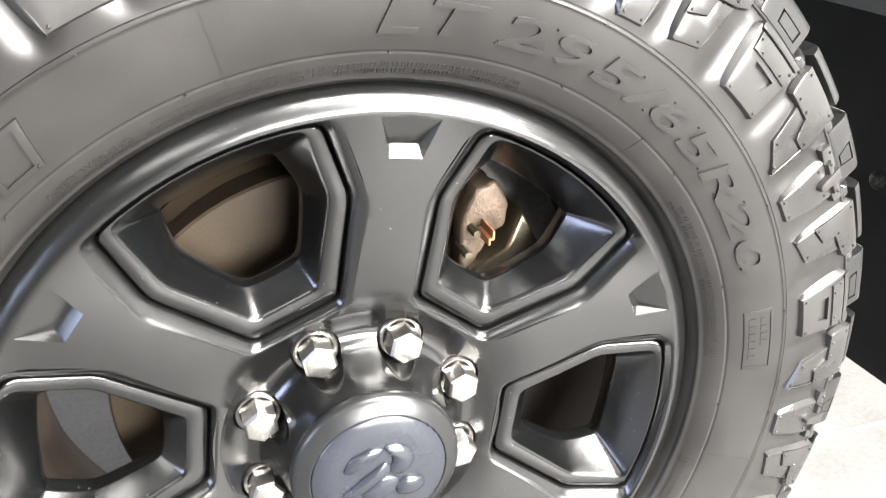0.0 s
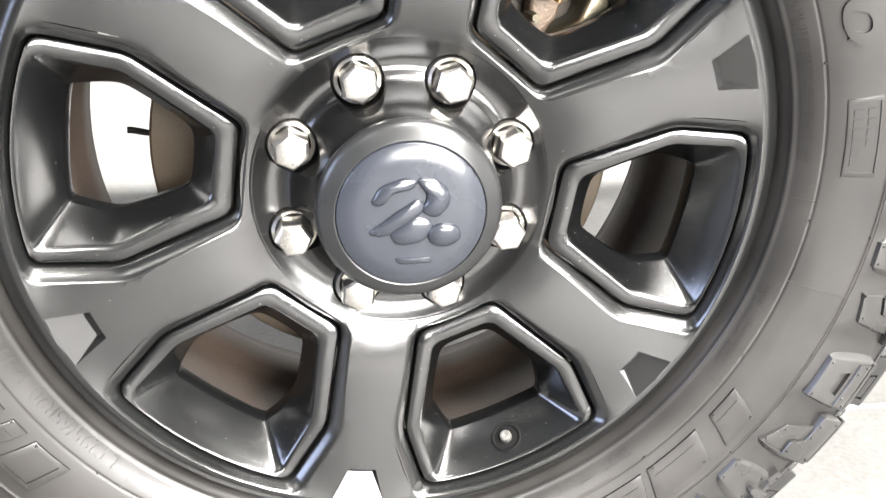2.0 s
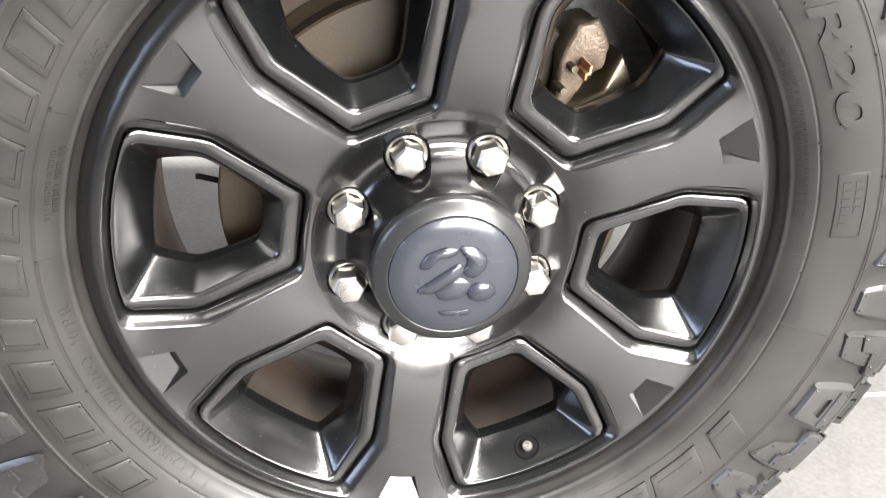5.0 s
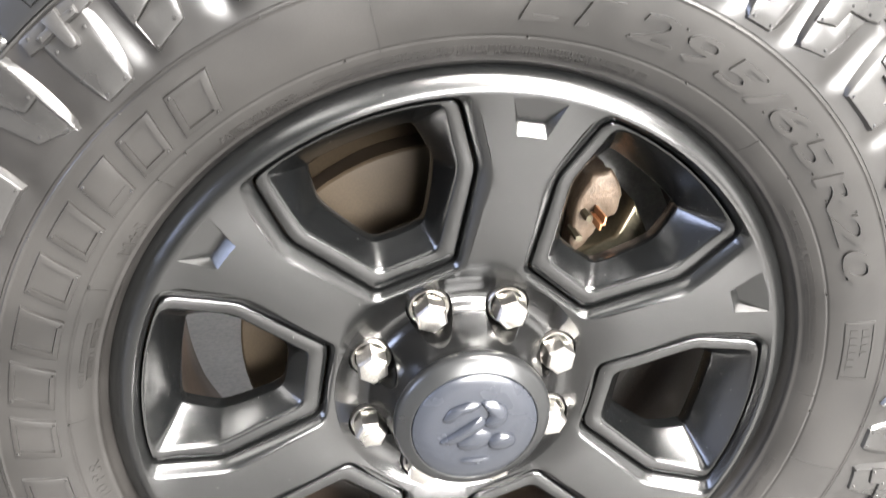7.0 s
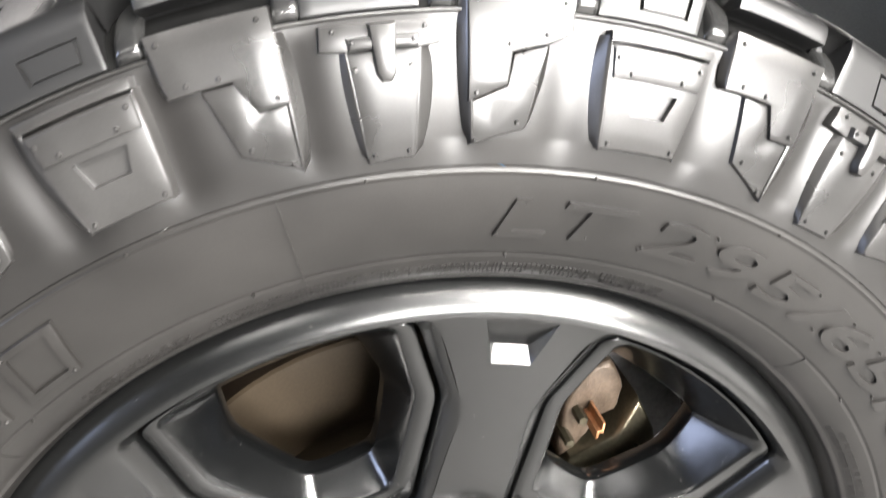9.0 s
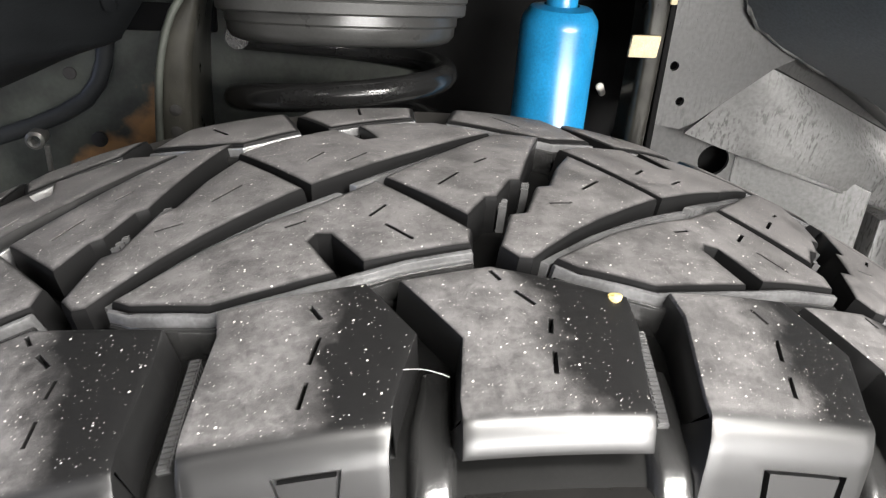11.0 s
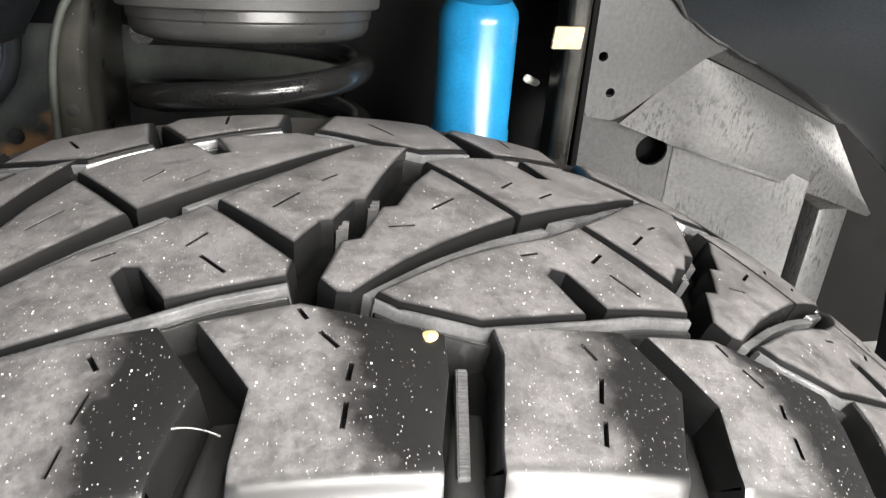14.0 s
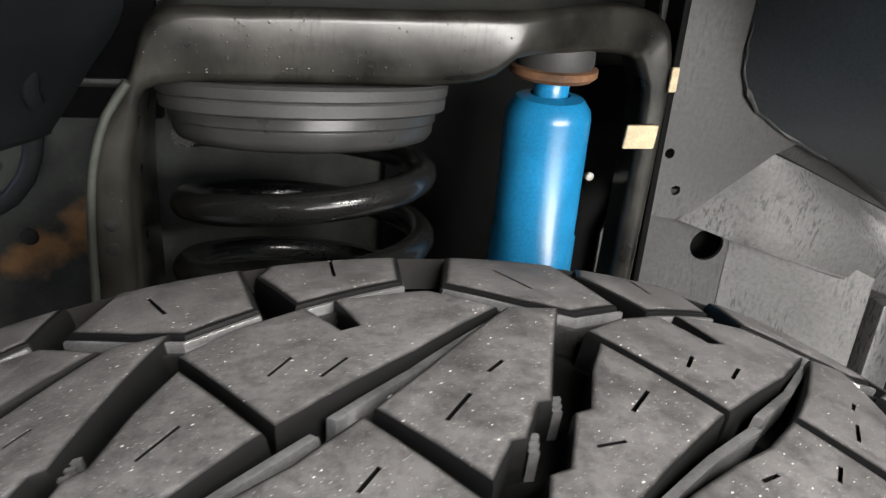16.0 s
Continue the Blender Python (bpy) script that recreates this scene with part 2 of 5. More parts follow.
STUD = material("zinc_stud", (0.52, 0.51, 0.46), 0.45, vary=0.1, scale=100, fine=900, bump=0.1)
BRASS = material("valve_brass", (0.22, 0.215, 0.205), 0.35, metal=0.8, vary=0.2, scale=100, fine=900, bump=0.1)


def wet(m, drop_scale, amount):
    """Runs of water down a surface and beads standing on it."""
    n, l = m.node_tree.nodes, m.node_tree.links
    b = n["Principled BSDF"]
    tc, mp = n.new("ShaderNodeTexCoord"), n.new("ShaderNodeMapping")
    l.new(tc.outputs["Object"], mp.inputs["Vector"])
    mp.inputs["Scale"].default_value = (1, 1, 0.22)
    run = n.new("ShaderNodeTexNoise")
    run.inputs["Scale"].default_value, run.inputs["Detail"].default_value = 380, 4
    l.new(mp.outputs[0], run.inputs["Vector"])
    ramp = n.new("ShaderNodeMapRange")
    ramp.inputs["From Min"].default_value, ramp.inputs["From Max"].default_value = 0.52, 0.64
    l.new(run.outputs["Fac"], ramp.inputs["Value"])
    area = n.new("ShaderNodeTexNoise")
    area.inputs["Scale"].default_value = 17
    l.new(tc.outputs["Object"], area.inputs["Vector"])
    part_ = n.new("ShaderNodeMapRange")
    part_.inputs["From Min"].default_value, part_.inputs["From Max"].default_value, part_.inputs["To Max"].default_value = 0.42, 0.62, amount
    l.new(area.outputs["Fac"], part_.inputs["Value"])
    mul = n.new("ShaderNodeMath")
    mul.operation = "MULTIPLY"
    l.new(ramp.outputs[0], mul.inputs[0]), l.new(part_.outputs[0], mul.inputs[1])
    mix = n.new("ShaderNodeMix")
    mix.data_type, mix.blend_type = "RGBA", "MULTIPLY"
    mix.inputs["B"].default_value = (0.3, 0.3, 0.29, 1)
    l.new(mul.outputs[0], mix.inputs["Factor"])
    l.new(b.inputs["Base Color"].links[0].from_socket, mix.inputs["A"])
    l.new(mix.outputs["Result"], b.inputs["Base Color"])
    vor = n.new("ShaderNodeTexVoronoi")
    vor.inputs["Scale"].default_value = drop_scale
    l.new(tc.outputs["Object"], vor.inputs["Vector"])
    sep = n.new("ShaderNodeSeparateColor")
    l.new(vor.outputs["Color"], sep.inputs["Color"])
    size = n.new("ShaderNodeMath")
    size.operation, size.inputs[1].default_value = "MULTIPLY", 0.36
    cube = n.new("ShaderNodeMath")
    cube.operation, cube.inputs[1].default_value = "POWER", 4.0
    l.new(sep.outputs["Red"], cube.inputs[0])
    l.new(cube.outputs[0], size.inputs[0])
    dome = n.new("ShaderNodeMath")
    dome.operation, dome.use_clamp = "SUBTRACT", True
    l.new(size.outputs[0], dome.inputs[0]), l.new(vor.outputs["Distance"], dome.inputs[1])
    bp = n.new("ShaderNodeBump")
    bp.inputs["Strength"].default_value, bp.inputs["Distance"].default_value = 0.45, 0.003
    l.new(dome.outputs[0], bp.inputs["Height"])
    l.new(b.inputs["Normal"].links[0].from_socket, bp.inputs["Normal"])
    l.new(bp.outputs["Normal"], b.inputs["Normal"])


def rusted(m, line, width):
    """A rust stain that has run along a line of places (x, z) on a wall, ragged at its edges."""
    n, l = m.node_tree.nodes, m.node_tree.links
    b = n["Principled BSDF"]
    tc, flat = n.new("ShaderNodeTexCoord"), n.new("ShaderNodeVectorMath")
    flat.operation = "MULTIPLY"
    flat.inputs[1].default_value = (1, 0, 1)
    l.new(tc.outputs["Object"], flat.inputs[0])
    wob = n.new("ShaderNodeTexNoise")
    wob.inputs["Scale"].default_value, wob.inputs["Detail"].default_value = 45, 5
    l.new(tc.outputs["Object"], wob.inputs["Vector"])

    def vec(op, a, c):
        k = n.new("ShaderNodeVectorMath")
        k.operation = op
        for i, v in enumerate((a, c)):
            if isinstance(v, tuple):
                k.inputs[i].default_value = v
            else:
                l.new(v, k.inputs[i])
        return k

    def num(op, a, c, clamp=False):
        k = n.new("ShaderNodeMath")
        k.operation, k.use_clamp = op, clamp
        for i, v in enumerate((a, c)):
            if isinstance(v, (int, float)):
                k.inputs[i].default_value = v
            else:
                l.new(v, k.inputs[i])
        return k.outputs[0]

    near = None
    for (ax, az), (bx, bz) in zip(line, line[1:]):
        way, size = (bx - ax, 0.0, bz - az), (bx - ax) ** 2 + (bz - az) ** 2
        rel = vec("SUBTRACT", flat.outputs[0], (ax, 0.0, az)).outputs[0]
        t = num("DIVIDE", vec("DOT_PRODUCT", rel, way).outputs["Value"], size, True)
        foot = n.new("ShaderNodeVectorMath")
        foot.operation = "SCALE"
        foot.inputs[0].default_value = way
        l.new(t, foot.inputs["Scale"])
        d = vec("DISTANCE", rel, foot.outputs[0]).outputs["Value"]
        near = d if near is None else num("MINIMUM", near, d)
    near = num("ADD", near, num("MULTIPLY", num("SUBTRACT", wob.outputs["Fac"], 0.5), 0.05))
    mask = num("MULTIPLY", num("SUBTRACT", 1.0, num("DIVIDE", near, width)), 1.1, True)
    mix = n.new("ShaderNodeMix")
    mix.data_type = "RGBA"
    mix.inputs["B"].default_value = (0.27, 0.14, 0.05, 1)
    l.new(mask, mix.inputs["Factor"])
    l.new(b.inputs["Base Color"].links[0].from_socket, mix.inputs["A"])
    l.new(mix.outputs["Result"], b.inputs["Base Color"])


rusted(RAIL, [(-0.251, 0.108), (-0.209, 0.127), (-0.186, 0.158), (-0.175, 0.189)], 0.019)
wet(PANEL, 480, 0.75)
wet(SHADEPANEL, 480, 0.45)
wet(STEEL, 420, 0.7)


# ==== mesh helpers ====
def finish(name, bm, mat, parent=None, label="", smooth=35, doubles=True):
    if doubles:
        bmesh.ops.remove_doubles(bm, verts=bm.verts, dist=1e-6)
    bmesh.ops.recalc_face_normals(bm, faces=bm.faces)
    me = bpy.data.meshes.new(name)
    bm.to_mesh(me)
    bm.free()
    me.materials.append(mat)
    if smooth:
        me.polygons.foreach_set("use_smooth", [True] * len(me.polygons))
        me.set_sharp_from_angle(angle=radians(smooth))
    ob = new(name, me)
    if parent:
        ob.parent = parent
    if label:
        ob["label"] = label
    return ob


def part(name, bm, mat, parent, label="", smooth=35):
    return finish(name, bm, mat, parent, label, smooth)


def again(ob, angle):
    """The same part once more, turned about the axle."""
    c = ob.copy()
    scene.collection.objects.link(c)
    c.matrix_basis = Matrix.Rotation(angle, 4, "Y") @ ob.matrix_basis
    return c


def empty(name, at, label, category, group="", kind=""):
    e = new(name)
    e.location = at
    e.empty_display_size = 0.05
    return tagged(e, label, category, group, kind)


def polar(r, a, y):
    """Local place at radius r, a degrees clockwise from the top as seen from outside."""
    return Vector((r * math.sin(radians(a)), y, r * math.cos(radians(a))))


def revolve(bm, prof, n, a0=0.0, a1=360.0):
    """Turns a profile of (r, y) about the axle."""
    full = abs(a1 - a0 - 360) < 1e-6
    rows = []
    for i in range(n if full else n + 1):
        a = a0 + (a1 - a0) * i / n
        rows.append([bm.verts.new(polar(max(r, 1e-5), a, y)) for r, y in prof])
    for i in range(n):
        p, q = rows[i], rows[(i + 1) % len(rows)]
        for j in range(len(prof) - 1):
            bm.faces.new((p[j], p[j + 1], q[j + 1], q[j]))
    return bm


def turned(bm, base, prof, n=40):
    """Turns a profile of (r, z) about an upright axis through base."""
    rows = []
    for i in range(n):
        a = 2 * math.pi * i / n
        rows.append([bm.verts.new((base[0] + max(r, 1e-5) * math.cos(a), base[1] + max(r, 1e-5) * math.sin(a), base[2] + z)) for r, z in prof])
    for i in range(n):
        p, q = rows[i], rows[(i + 1) % n]
        for j in range(len(prof) - 1):
            bm.faces.new((p[j], q[j], q[j + 1], p[j + 1]))
    return bm


def rounded(corners, seg=5):
    """A closed outline with rounded corners: (u, v, radius)."""
    pts = []
    k = len(corners)
    for i, (u, v, rad) in enumerate(corners):
        p = Vector((u, v))
        if rad <= 0:
            pts.append(p)
            continue
        a = (Vector(corners[i - 1][:2]) - p)
        b = (Vector(corners[(i + 1) % k][:2]) - p)
        half = a.angle(b) / 2
        d = min(rad / math.tan(half), 0.49 * a.length, 0.49 * b.length)
        a.normalize(), b.normalize()
        for j in range(seg + 1):
            t = j / seg
            s, e = p + a * d, p + b * d
            pts.append(s * (1 - t) ** 2 + p * 2 * t * (1 - t) + e * t ** 2)
    return pts


def loft(bm, loops, close_last=False):
    """Joins outlines of equal count, each a list of places."""
    rows = [[bm.verts.new(p) for p in lp] for lp in loops]
    n = len(rows[0])
    for a, b in zip(rows, rows[1:]):
        for i in range(n):
            bm.faces.new((a[i], a[(i + 1) % n], b[(i + 1) % n], b[i]))
    if close_last:
        bm.faces.new(rows[-1])
    return rows


def filled(bm, outer, holes):
    """A flat region (z = 0) between an outline and holes, as triangles."""
    edges = []
    for lp in [outer] + holes:
        vs = [bm.verts.new((p[0], p[1], 0)) for p in lp]
        edges += [bm.edges.new((vs[i], vs[(i + 1) % len(vs)])) for i in range(len(vs))]
    bmesh.ops.triangle_fill(bm, use_beauty=True, use_dissolve=False, edges=edges)


def slice_grid(bm, xs, ys):
    for axis, cuts in ((0, xs), (1, ys)):
        for c in cuts:
            co, no = [0, 0, 0], [0, 0, 0]
            co[axis], no[axis] = c, 1
            bmesh.ops.bisect_plane(bm, geom=bm.verts[:] + bm.edges[:] + bm.faces[:], dist=1e-6, plane_co=co, plane_no=no)


def box_bm(bm, lo, hi, bevel=0.0):
    v = bmesh.ops.create_cube(bm, size=1)["verts"]
    for p in v:
        p.co = Vector(((lo[i] + hi[i]) / 2 + p.co[i] * (hi[i] - lo[i]) for i in range(3)))
    if bevel:
        es = {e for p in v for e in p.link_edges}
        bmesh.ops.bevel(bm, geom=list(es), offset=bevel, segments=2, affect="EDGES", profile=0.5)
    return bm


def prism(bm, outline, y0, y1, bevel=0.0):
    """An outline in x and z, drawn out from y0 to y1."""
    a = [bm.verts.new((p[0], y0, p[1])) for p in outline]
    f = bm.faces.new(a)
    r = bmesh.ops.extrude_face_region(bm, geom=[f])
    for v in r["geom"]:
        if isinstance(v, bmesh.types.BMVert):
            v.co.y = y1
    if bevel:
        es = [e for e in bm.edges if abs(e.verts[0].co.y - e.verts[1].co.y) < 1e-7]
        bmesh.ops.bevel(bm, geom=es, offset=bevel, segments=3, affect="EDGES", profile=0.5)
    return bm


def tube(bm, pts, rad, n=10):
    """A round bar along a line of places."""
    pts = [Vector(p) for p in pts]
    rows = []
    side = None
    for i, p in enumerate(pts):
        d = (pts[min(i + 1, len(pts) - 1)] - pts[max(i - 1, 0)]).normalized()
        if side is None:
            side = d.orthogonal().normalized()
        side = (side - d * side.dot(d)).normalized()
        up = d.cross(side)
        rows.append([bm.verts.new(p + rad * (math.cos(2 * math.pi * j / n) * side + math.sin(2 * math.pi * j / n) * up)) for j in range(n)])
    for a, b in zip(rows, rows[1:]):
        for j in range(n):
            bm.faces.new((a[j], a[(j + 1) % n], b[(j + 1) % n], b[j]))
    bm.faces.new(rows[0]), bm.faces.new(list(reversed(rows[-1])))
    return bm


# ==== floor and room ====
def plain_box(name, lo, hi, mat, label, category):
    bm = bmesh.new()
    box_bm(bm, lo, hi)
    ob = finish(name, bm, mat, smooth=0)
    return tagged(ob, label, category, kind="structure")


plain_box("floor", (-4.2, -4.7, GROUND - 0.1), (5.2, 5.3, GROUND), CONCRETE, "grey smooth concrete workshop floor", "floor")
# ceiling, south and west walls are unseen; dark tones keep the reflections contrasty
plain_box("ceiling", (-4.2, -4.7, 2.75), (5.2, 5.3, 2.85), CEIL, "grey painted workshop ceiling", "ceiling")
plain_box("wall_south", (-4.2, -4.8, GROUND), (5.2, -4.7, 2.75), GREYWALL, "dark grey painted workshop wall", "wall")
plain_box("wall_north", (-4.2, 5.3, GROUND), (5.2, 5.4, 2.75), WALL, "white painted workshop wall", "wall")
plain_box("wall_west", (-4.3, -4.7, GROUND), (-4.2, 5.3, 2.75), DARKWALL, "dark grey workshop wall", "wall")
# unseen wall, made white as a reflector for the tyre's right side
plain_box("wall_east_reflector", (5.2, -4.7, GROUND), (5.3, 5.3, 2.75), WALL, "white painted workshop wall", "wall")


# ==== tyre ====
tyre = empty("tyre", HUB, "black off-road tyre with chunky dusty tread, standing on the concrete floor", "tyre")
MID_Y, EDGE_Y = 0.10, -0.020


def crown(y):
    return 0.4445 - 0.012 * ((y - MID_Y) / 0.12) ** 2


def skin_curve():
    """The outer profile (y, r) from the far bead over the tread to the near bead, evenly spaced, q = 0 at the near shoulder edge."""
    near = [(-0.0205, 0.4322), (-0.0245, 0.4275), (-0.031, 0.406), (-0.0355, 0.390), (-0.0388, 0.365), (-0.0398, 0.343), (-0.0388, 0.330), (-0.0345, 0.312),
            (-0.0285, 0.297), (-0.0215, 0.284), (-0.012, 0.2765), (-0.001, 0.2725)]
    tread_pts = [(y, crown(y)) for y in np.linspace(EDGE_Y, 2 * MID_Y - EDGE_Y, 60)]
    far = [(2 * MID_Y - y, r) for y, r in near]
    pts = np.array(list(reversed(far)) + list(reversed(tread_pts)) + near)
    d = np.r_[0, np.cumsum(np.hypot(*np.diff(pts, axis=0).T))]
    q = np.arange(0, d[-1], 0.0005)
    c = np.stack([np.interp(q, d, pts[:, 0]), np.interp(q, d, pts[:, 1])], 1)
    ker = np.hanning(7)
    ker /= ker.sum()
    pad = np.pad(c, ((3, 3), (0, 0)), mode="edge")
    c = np.stack([np.convolve(pad[:, k], ker, "valid") for k in (0, 1)], 1)
    zero = d[len(far) + len(tread_pts) - 1]
    # the sidewall below the shoulder is drawn rounder than the tread edge
    wide = np.hanning(71)
    wide /= wide.sum()
    pad = np.pad(c, ((35, 35), (0, 0)), mode="reflect", reflect_type="odd")
    soft = np.stack([np.convolve(pad[:, k], wide, "valid") for k in (0, 1)], 1)
    w = np.clip((q - zero - 0.020) / 0.012, 0, 1)[:, None]
    c = c * (1 - w) + soft * w
    return q - zero, c


SQ, SC = skin_curve()
ST = np.gradient(SC, axis=0)
ST /= np.linalg.norm(ST, axis=1)[:, None]
SN = np.stack([-ST[:, 1], ST[:, 0]], 1)
if SN[len(SN) // 2][1] < 0:
    SN = -SN
NEAR = np.where(SQ >= 0)[0]


def q_of_y(y):
    """Along the skin: where the tread lies at y."""
    k = np.where((SQ <= 0) & (SQ >= -0.26))[0]
    return float(np.interp(-y, -SC[k, 0], SQ[k])) if y > EDGE_Y else float(EDGE_Y - y)


def q_of_r(r):
    return float(np.interp(-r, -SC[NEAR, 1], SQ[NEAR]))


def skin(q, h):
    y, r = np.interp(q, SQ, SC[:, 0]), np.interp(q, SQ, SC[:, 1])
    ny, nr = np.interp(q, SQ, SN[:, 0]), np.interp(q, SQ, SN[:, 1])
    return y + ny * h, r + nr * h


RT = 0.44


def bend(bm, base):
    """From flat (along, q, height) to the tyre's skin; along is metres at radius base."""
    for v in bm.verts:
        y, r = skin(v.co.y, v.co.z)
        v.co = polar(r, math.degrees(v.co.x / base), y)


def carve(bm, cutters, base):
    """Cuts outlines (list of (degrees, q), z0, z1) out of a closed flat block."""
    me, mc = bpy.data.meshes.new("a"), bpy.data.meshes.new("b")
    bm.to_mesh(me)
    cb = bmesh.new()
    for outline, z0, z1 in cutters:
        lo = [cb.verts.new((radians(a) * base, q, z0)) for a, q in outline]
        hi = [cb.verts.new((radians(a) * base, q, z1)) for a, q in outline]
        cb.faces.new(lo), cb.faces.new(hi)
        for i in range(len(lo)):
            cb.faces.new((lo[i], lo[(i + 1) % len(lo)], hi[(i + 1) % len(lo)], hi[i]))
    bmesh.ops.recalc_face_normals(cb, faces=cb.faces)
    cb.to_mesh(mc)
    cb.free()
    oa, oc = new("a", me), new("b", mc)
    mod = oa.modifiers.new("cut", "BOOLEAN")
    mod.object, mod.operation, mod.solver = oc, "DIFFERENCE", "EXACT"
    bpy.context.view_layer.update()
    res = bpy.data.meshes.new_from_object(oa.evaluated_get(bpy.context.evaluated_depsgraph_get()))
    bm.clear()
    bm.from_mesh(res)
    bpy.data.objects.remove(oa), bpy.data.objects.remove(oc)
    for m in (me, mc, res):
        bpy.data.meshes.remove(m)


def slit(a0, y0, a1, y1, width=0.0014, of=None):
    """A narrow cut between two places of the tread (degrees, mm)."""
    p, q = Vector((radians(a0) * RT, q_of_y(y0 / 1000))), Vector((radians(a1) * RT, q_of_y(y1 / 1000)))
    d = (q - p).normalized()
    nrm = Vector((-d.y, d.x)) * width / 2
    pts = [p + nrm, q + nrm, q - nrm, p - nrm]
    return ([(math.degrees(v.x / RT), v.y) for v in pts], -0.006, 0.003)


def slab(outline, h0, h1, bevel, base=RT, step=0.012, taper=1.03, cutters=(), pips=()):
    """A raised block from an outline of (degrees, q): wall from h0 up to h1, top edges bevelled, bent to the skin."""
    bm = bmesh.new()
    top = [bm.verts.new((radians(a) * base, q, h1)) for a, q in outline]
    cx, cy = sum(v.co.x for v in top) / len(top), sum(v.co.y for v in top) / len(top)
    low = [bm.verts.new((cx + (v.co.x - cx) * taper, cy + (v.co.y - cy) * taper, h0)) for v in top]
    k = len(top)
    bm.faces.new(top), bm.faces.new(low)
    for i in range(k):
        bm.faces.new((top[i], top[(i + 1) % k], low[(i + 1) % k], low[i]))
    bmesh.ops.recalc_face_normals(bm, faces=bm.faces)
    if bevel:
        es = [e for e in bm.edges if e.verts[0] in top and e.verts[1] in top]
        bmesh.ops.bevel(bm, geom=es, offset=bevel, segments=2, affect="EDGES", profile=0.6)
    if cutters:
        carve(bm, cutters, base)
    xs = [v.co.x for v in bm.verts]
    ys = [v.co.y for v in bm.verts]
    across = list(np.arange(min(ys) + step, max(ys), step))
    if min(ys) < -0.002 and max(ys) > 0.002:
        across += [c for c in (-0.0008, 0.0008, 0.0045) if c < max(ys) - 0.003]
    slice_grid(bm, np.arange(min(xs) + step, max(xs), step), across)
    for a, q in pips:
        c = Vector((radians(a) * base, q, h1))
        rows = []
        for rr, hh in ((0.0011, -0.0004), (0.0011, 0.0006), (0.0006, 0.0012)):
            rows.append([bm.verts.new(c + Vector((rr * math.cos(j * 1.0472), rr * math.sin(j * 1.0472), hh))) for j in range(6)])
        for u, w in zip(rows, rows[1:]):
            for j in range(6):
                bm.faces.new((u[j], u[(j + 1) % 6], w[(j + 1) % 6], w[j]))
        bm.faces.new(rows[-1])
    bend(bm, base)
    return bm


def tread_outline(pts):
    return [(a, q_of_y(y / 1000)) for a, y in pts]


def casing_height(q):
    r = np.interp(q, SQ, SC[:, 1])
    if q <= 0 and q > -0.245:
        return -0.0142
    qq = q if q > 0 else -0.2435 - q
    rr = np.interp(max(qq, 0), SQ[NEAR], SC[NEAR, 1])
    h = 0.0
    for r0, w, hh in ((0.3405, 0.0006, 0.0008), (0.2965, 0.0006, -0.0007), (0.2795, 0.0012, 0.001)):
        h += hh * math.exp(-((rr - r0) / w) ** 2)
    return h


def build_casing():
    hi = q_of_r(0.2728)
    groove = [(crown(y) - 0.0142, y) for y in np.linspace(0.215, 0.012, 34)]
    qe = q_of_r(0.4062)
    end = skin(qe, casing_height(qe))
    p0, p1, p2 = Vector((0.012, crown(0.012) - 0.0142)), Vector((-0.0215, 0.4215)), Vector(end)
    scoop = []
    for k in range(1, 26):
        t = k / 26
        p = p0 * (1 - t) ** 2 + p1 * 2 * t * (1 - t) + p2 * t * t
        scoop.append((p.y, p.x))
    wall = [skin(q, casing_height(q))[::-1] for q in np.arange(qe, hi, 0.0008)]
    far = [skin(q, casing_height(q))[::-1] for q in np.arange(-0.2435 - hi, -0.2405, 0.004)] + [groove[0]]
    # groove floor and scoop get the blackened rubber, groove shade put into colour
    for nm, prof, mat, label in (("casing", far, CASING, "far black rubber sidewall"), ("groove_floor", groove, BASE, "groove floor rubber, blackened for the shade under the tread blocks"),
                                 ("shoulder_scoop", [groove[-1]] + scoop + wall[:1], BASE, "scoop rubber, blackened for the shade between the shoulder blocks"), ("casing", [p for p in wall if p[0] < 0.3438], CASING, "black rubber sidewall with moulded rings")):
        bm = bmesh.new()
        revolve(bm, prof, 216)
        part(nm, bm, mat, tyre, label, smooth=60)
    # the wall between the side lugs dips into a smooth valley in each gap
    bm = bmesh.new()
    rows = []
    for q in np.arange(qe, q_of_r(0.3430), 0.0012):
        r = np.interp(q, SQ[NEAR], SC[NEAR, 1])
        fade = min(1.0, max(0.0, (0.4045 - r) / 0.006)) * min(1.0, max(0.0, (r - 0.3435) / 0.012))
        row = []
        for j in range(720):
            a = j * 0.5
            d = min(abs((a - c + S4 / 2) % S4 - S4 / 2) for c in GAPS)
            y, rr = skin(q, casing_height(q) + fade * (0.0010 - 0.0023 * math.exp(-(d / 1.55) ** 2)))
            row.append(bm.verts.new(polar(rr, a, y)))
        rows.append(row)
    for u, w in zip(rows, rows[1:]):
        for j in range(720):
            bm.faces.new((u[j], u[(j + 1) % 720], w[(j + 1) % 720], w[j]))
    part("casing", bm, GLOSSWALL, tyre, "glossy dressed rubber between the side lugs", smooth=60)
    bm = bmesh.new()
    revolve(bm, [skin(q_of_r(r), h)[::-1] for r, h in ((0.4069, -0.0015), (0.4067, 0.0010), (0.4063, 0.0016), (0.4056, 0.0016), (0.4051, 0.0011), (0.4047, -0.0010))], 216)
    part("moulded_ring", bm, RUBBER, tyre, "fine raised ring over the side lugs", smooth=50)


S4 = 4 * 360 / 42
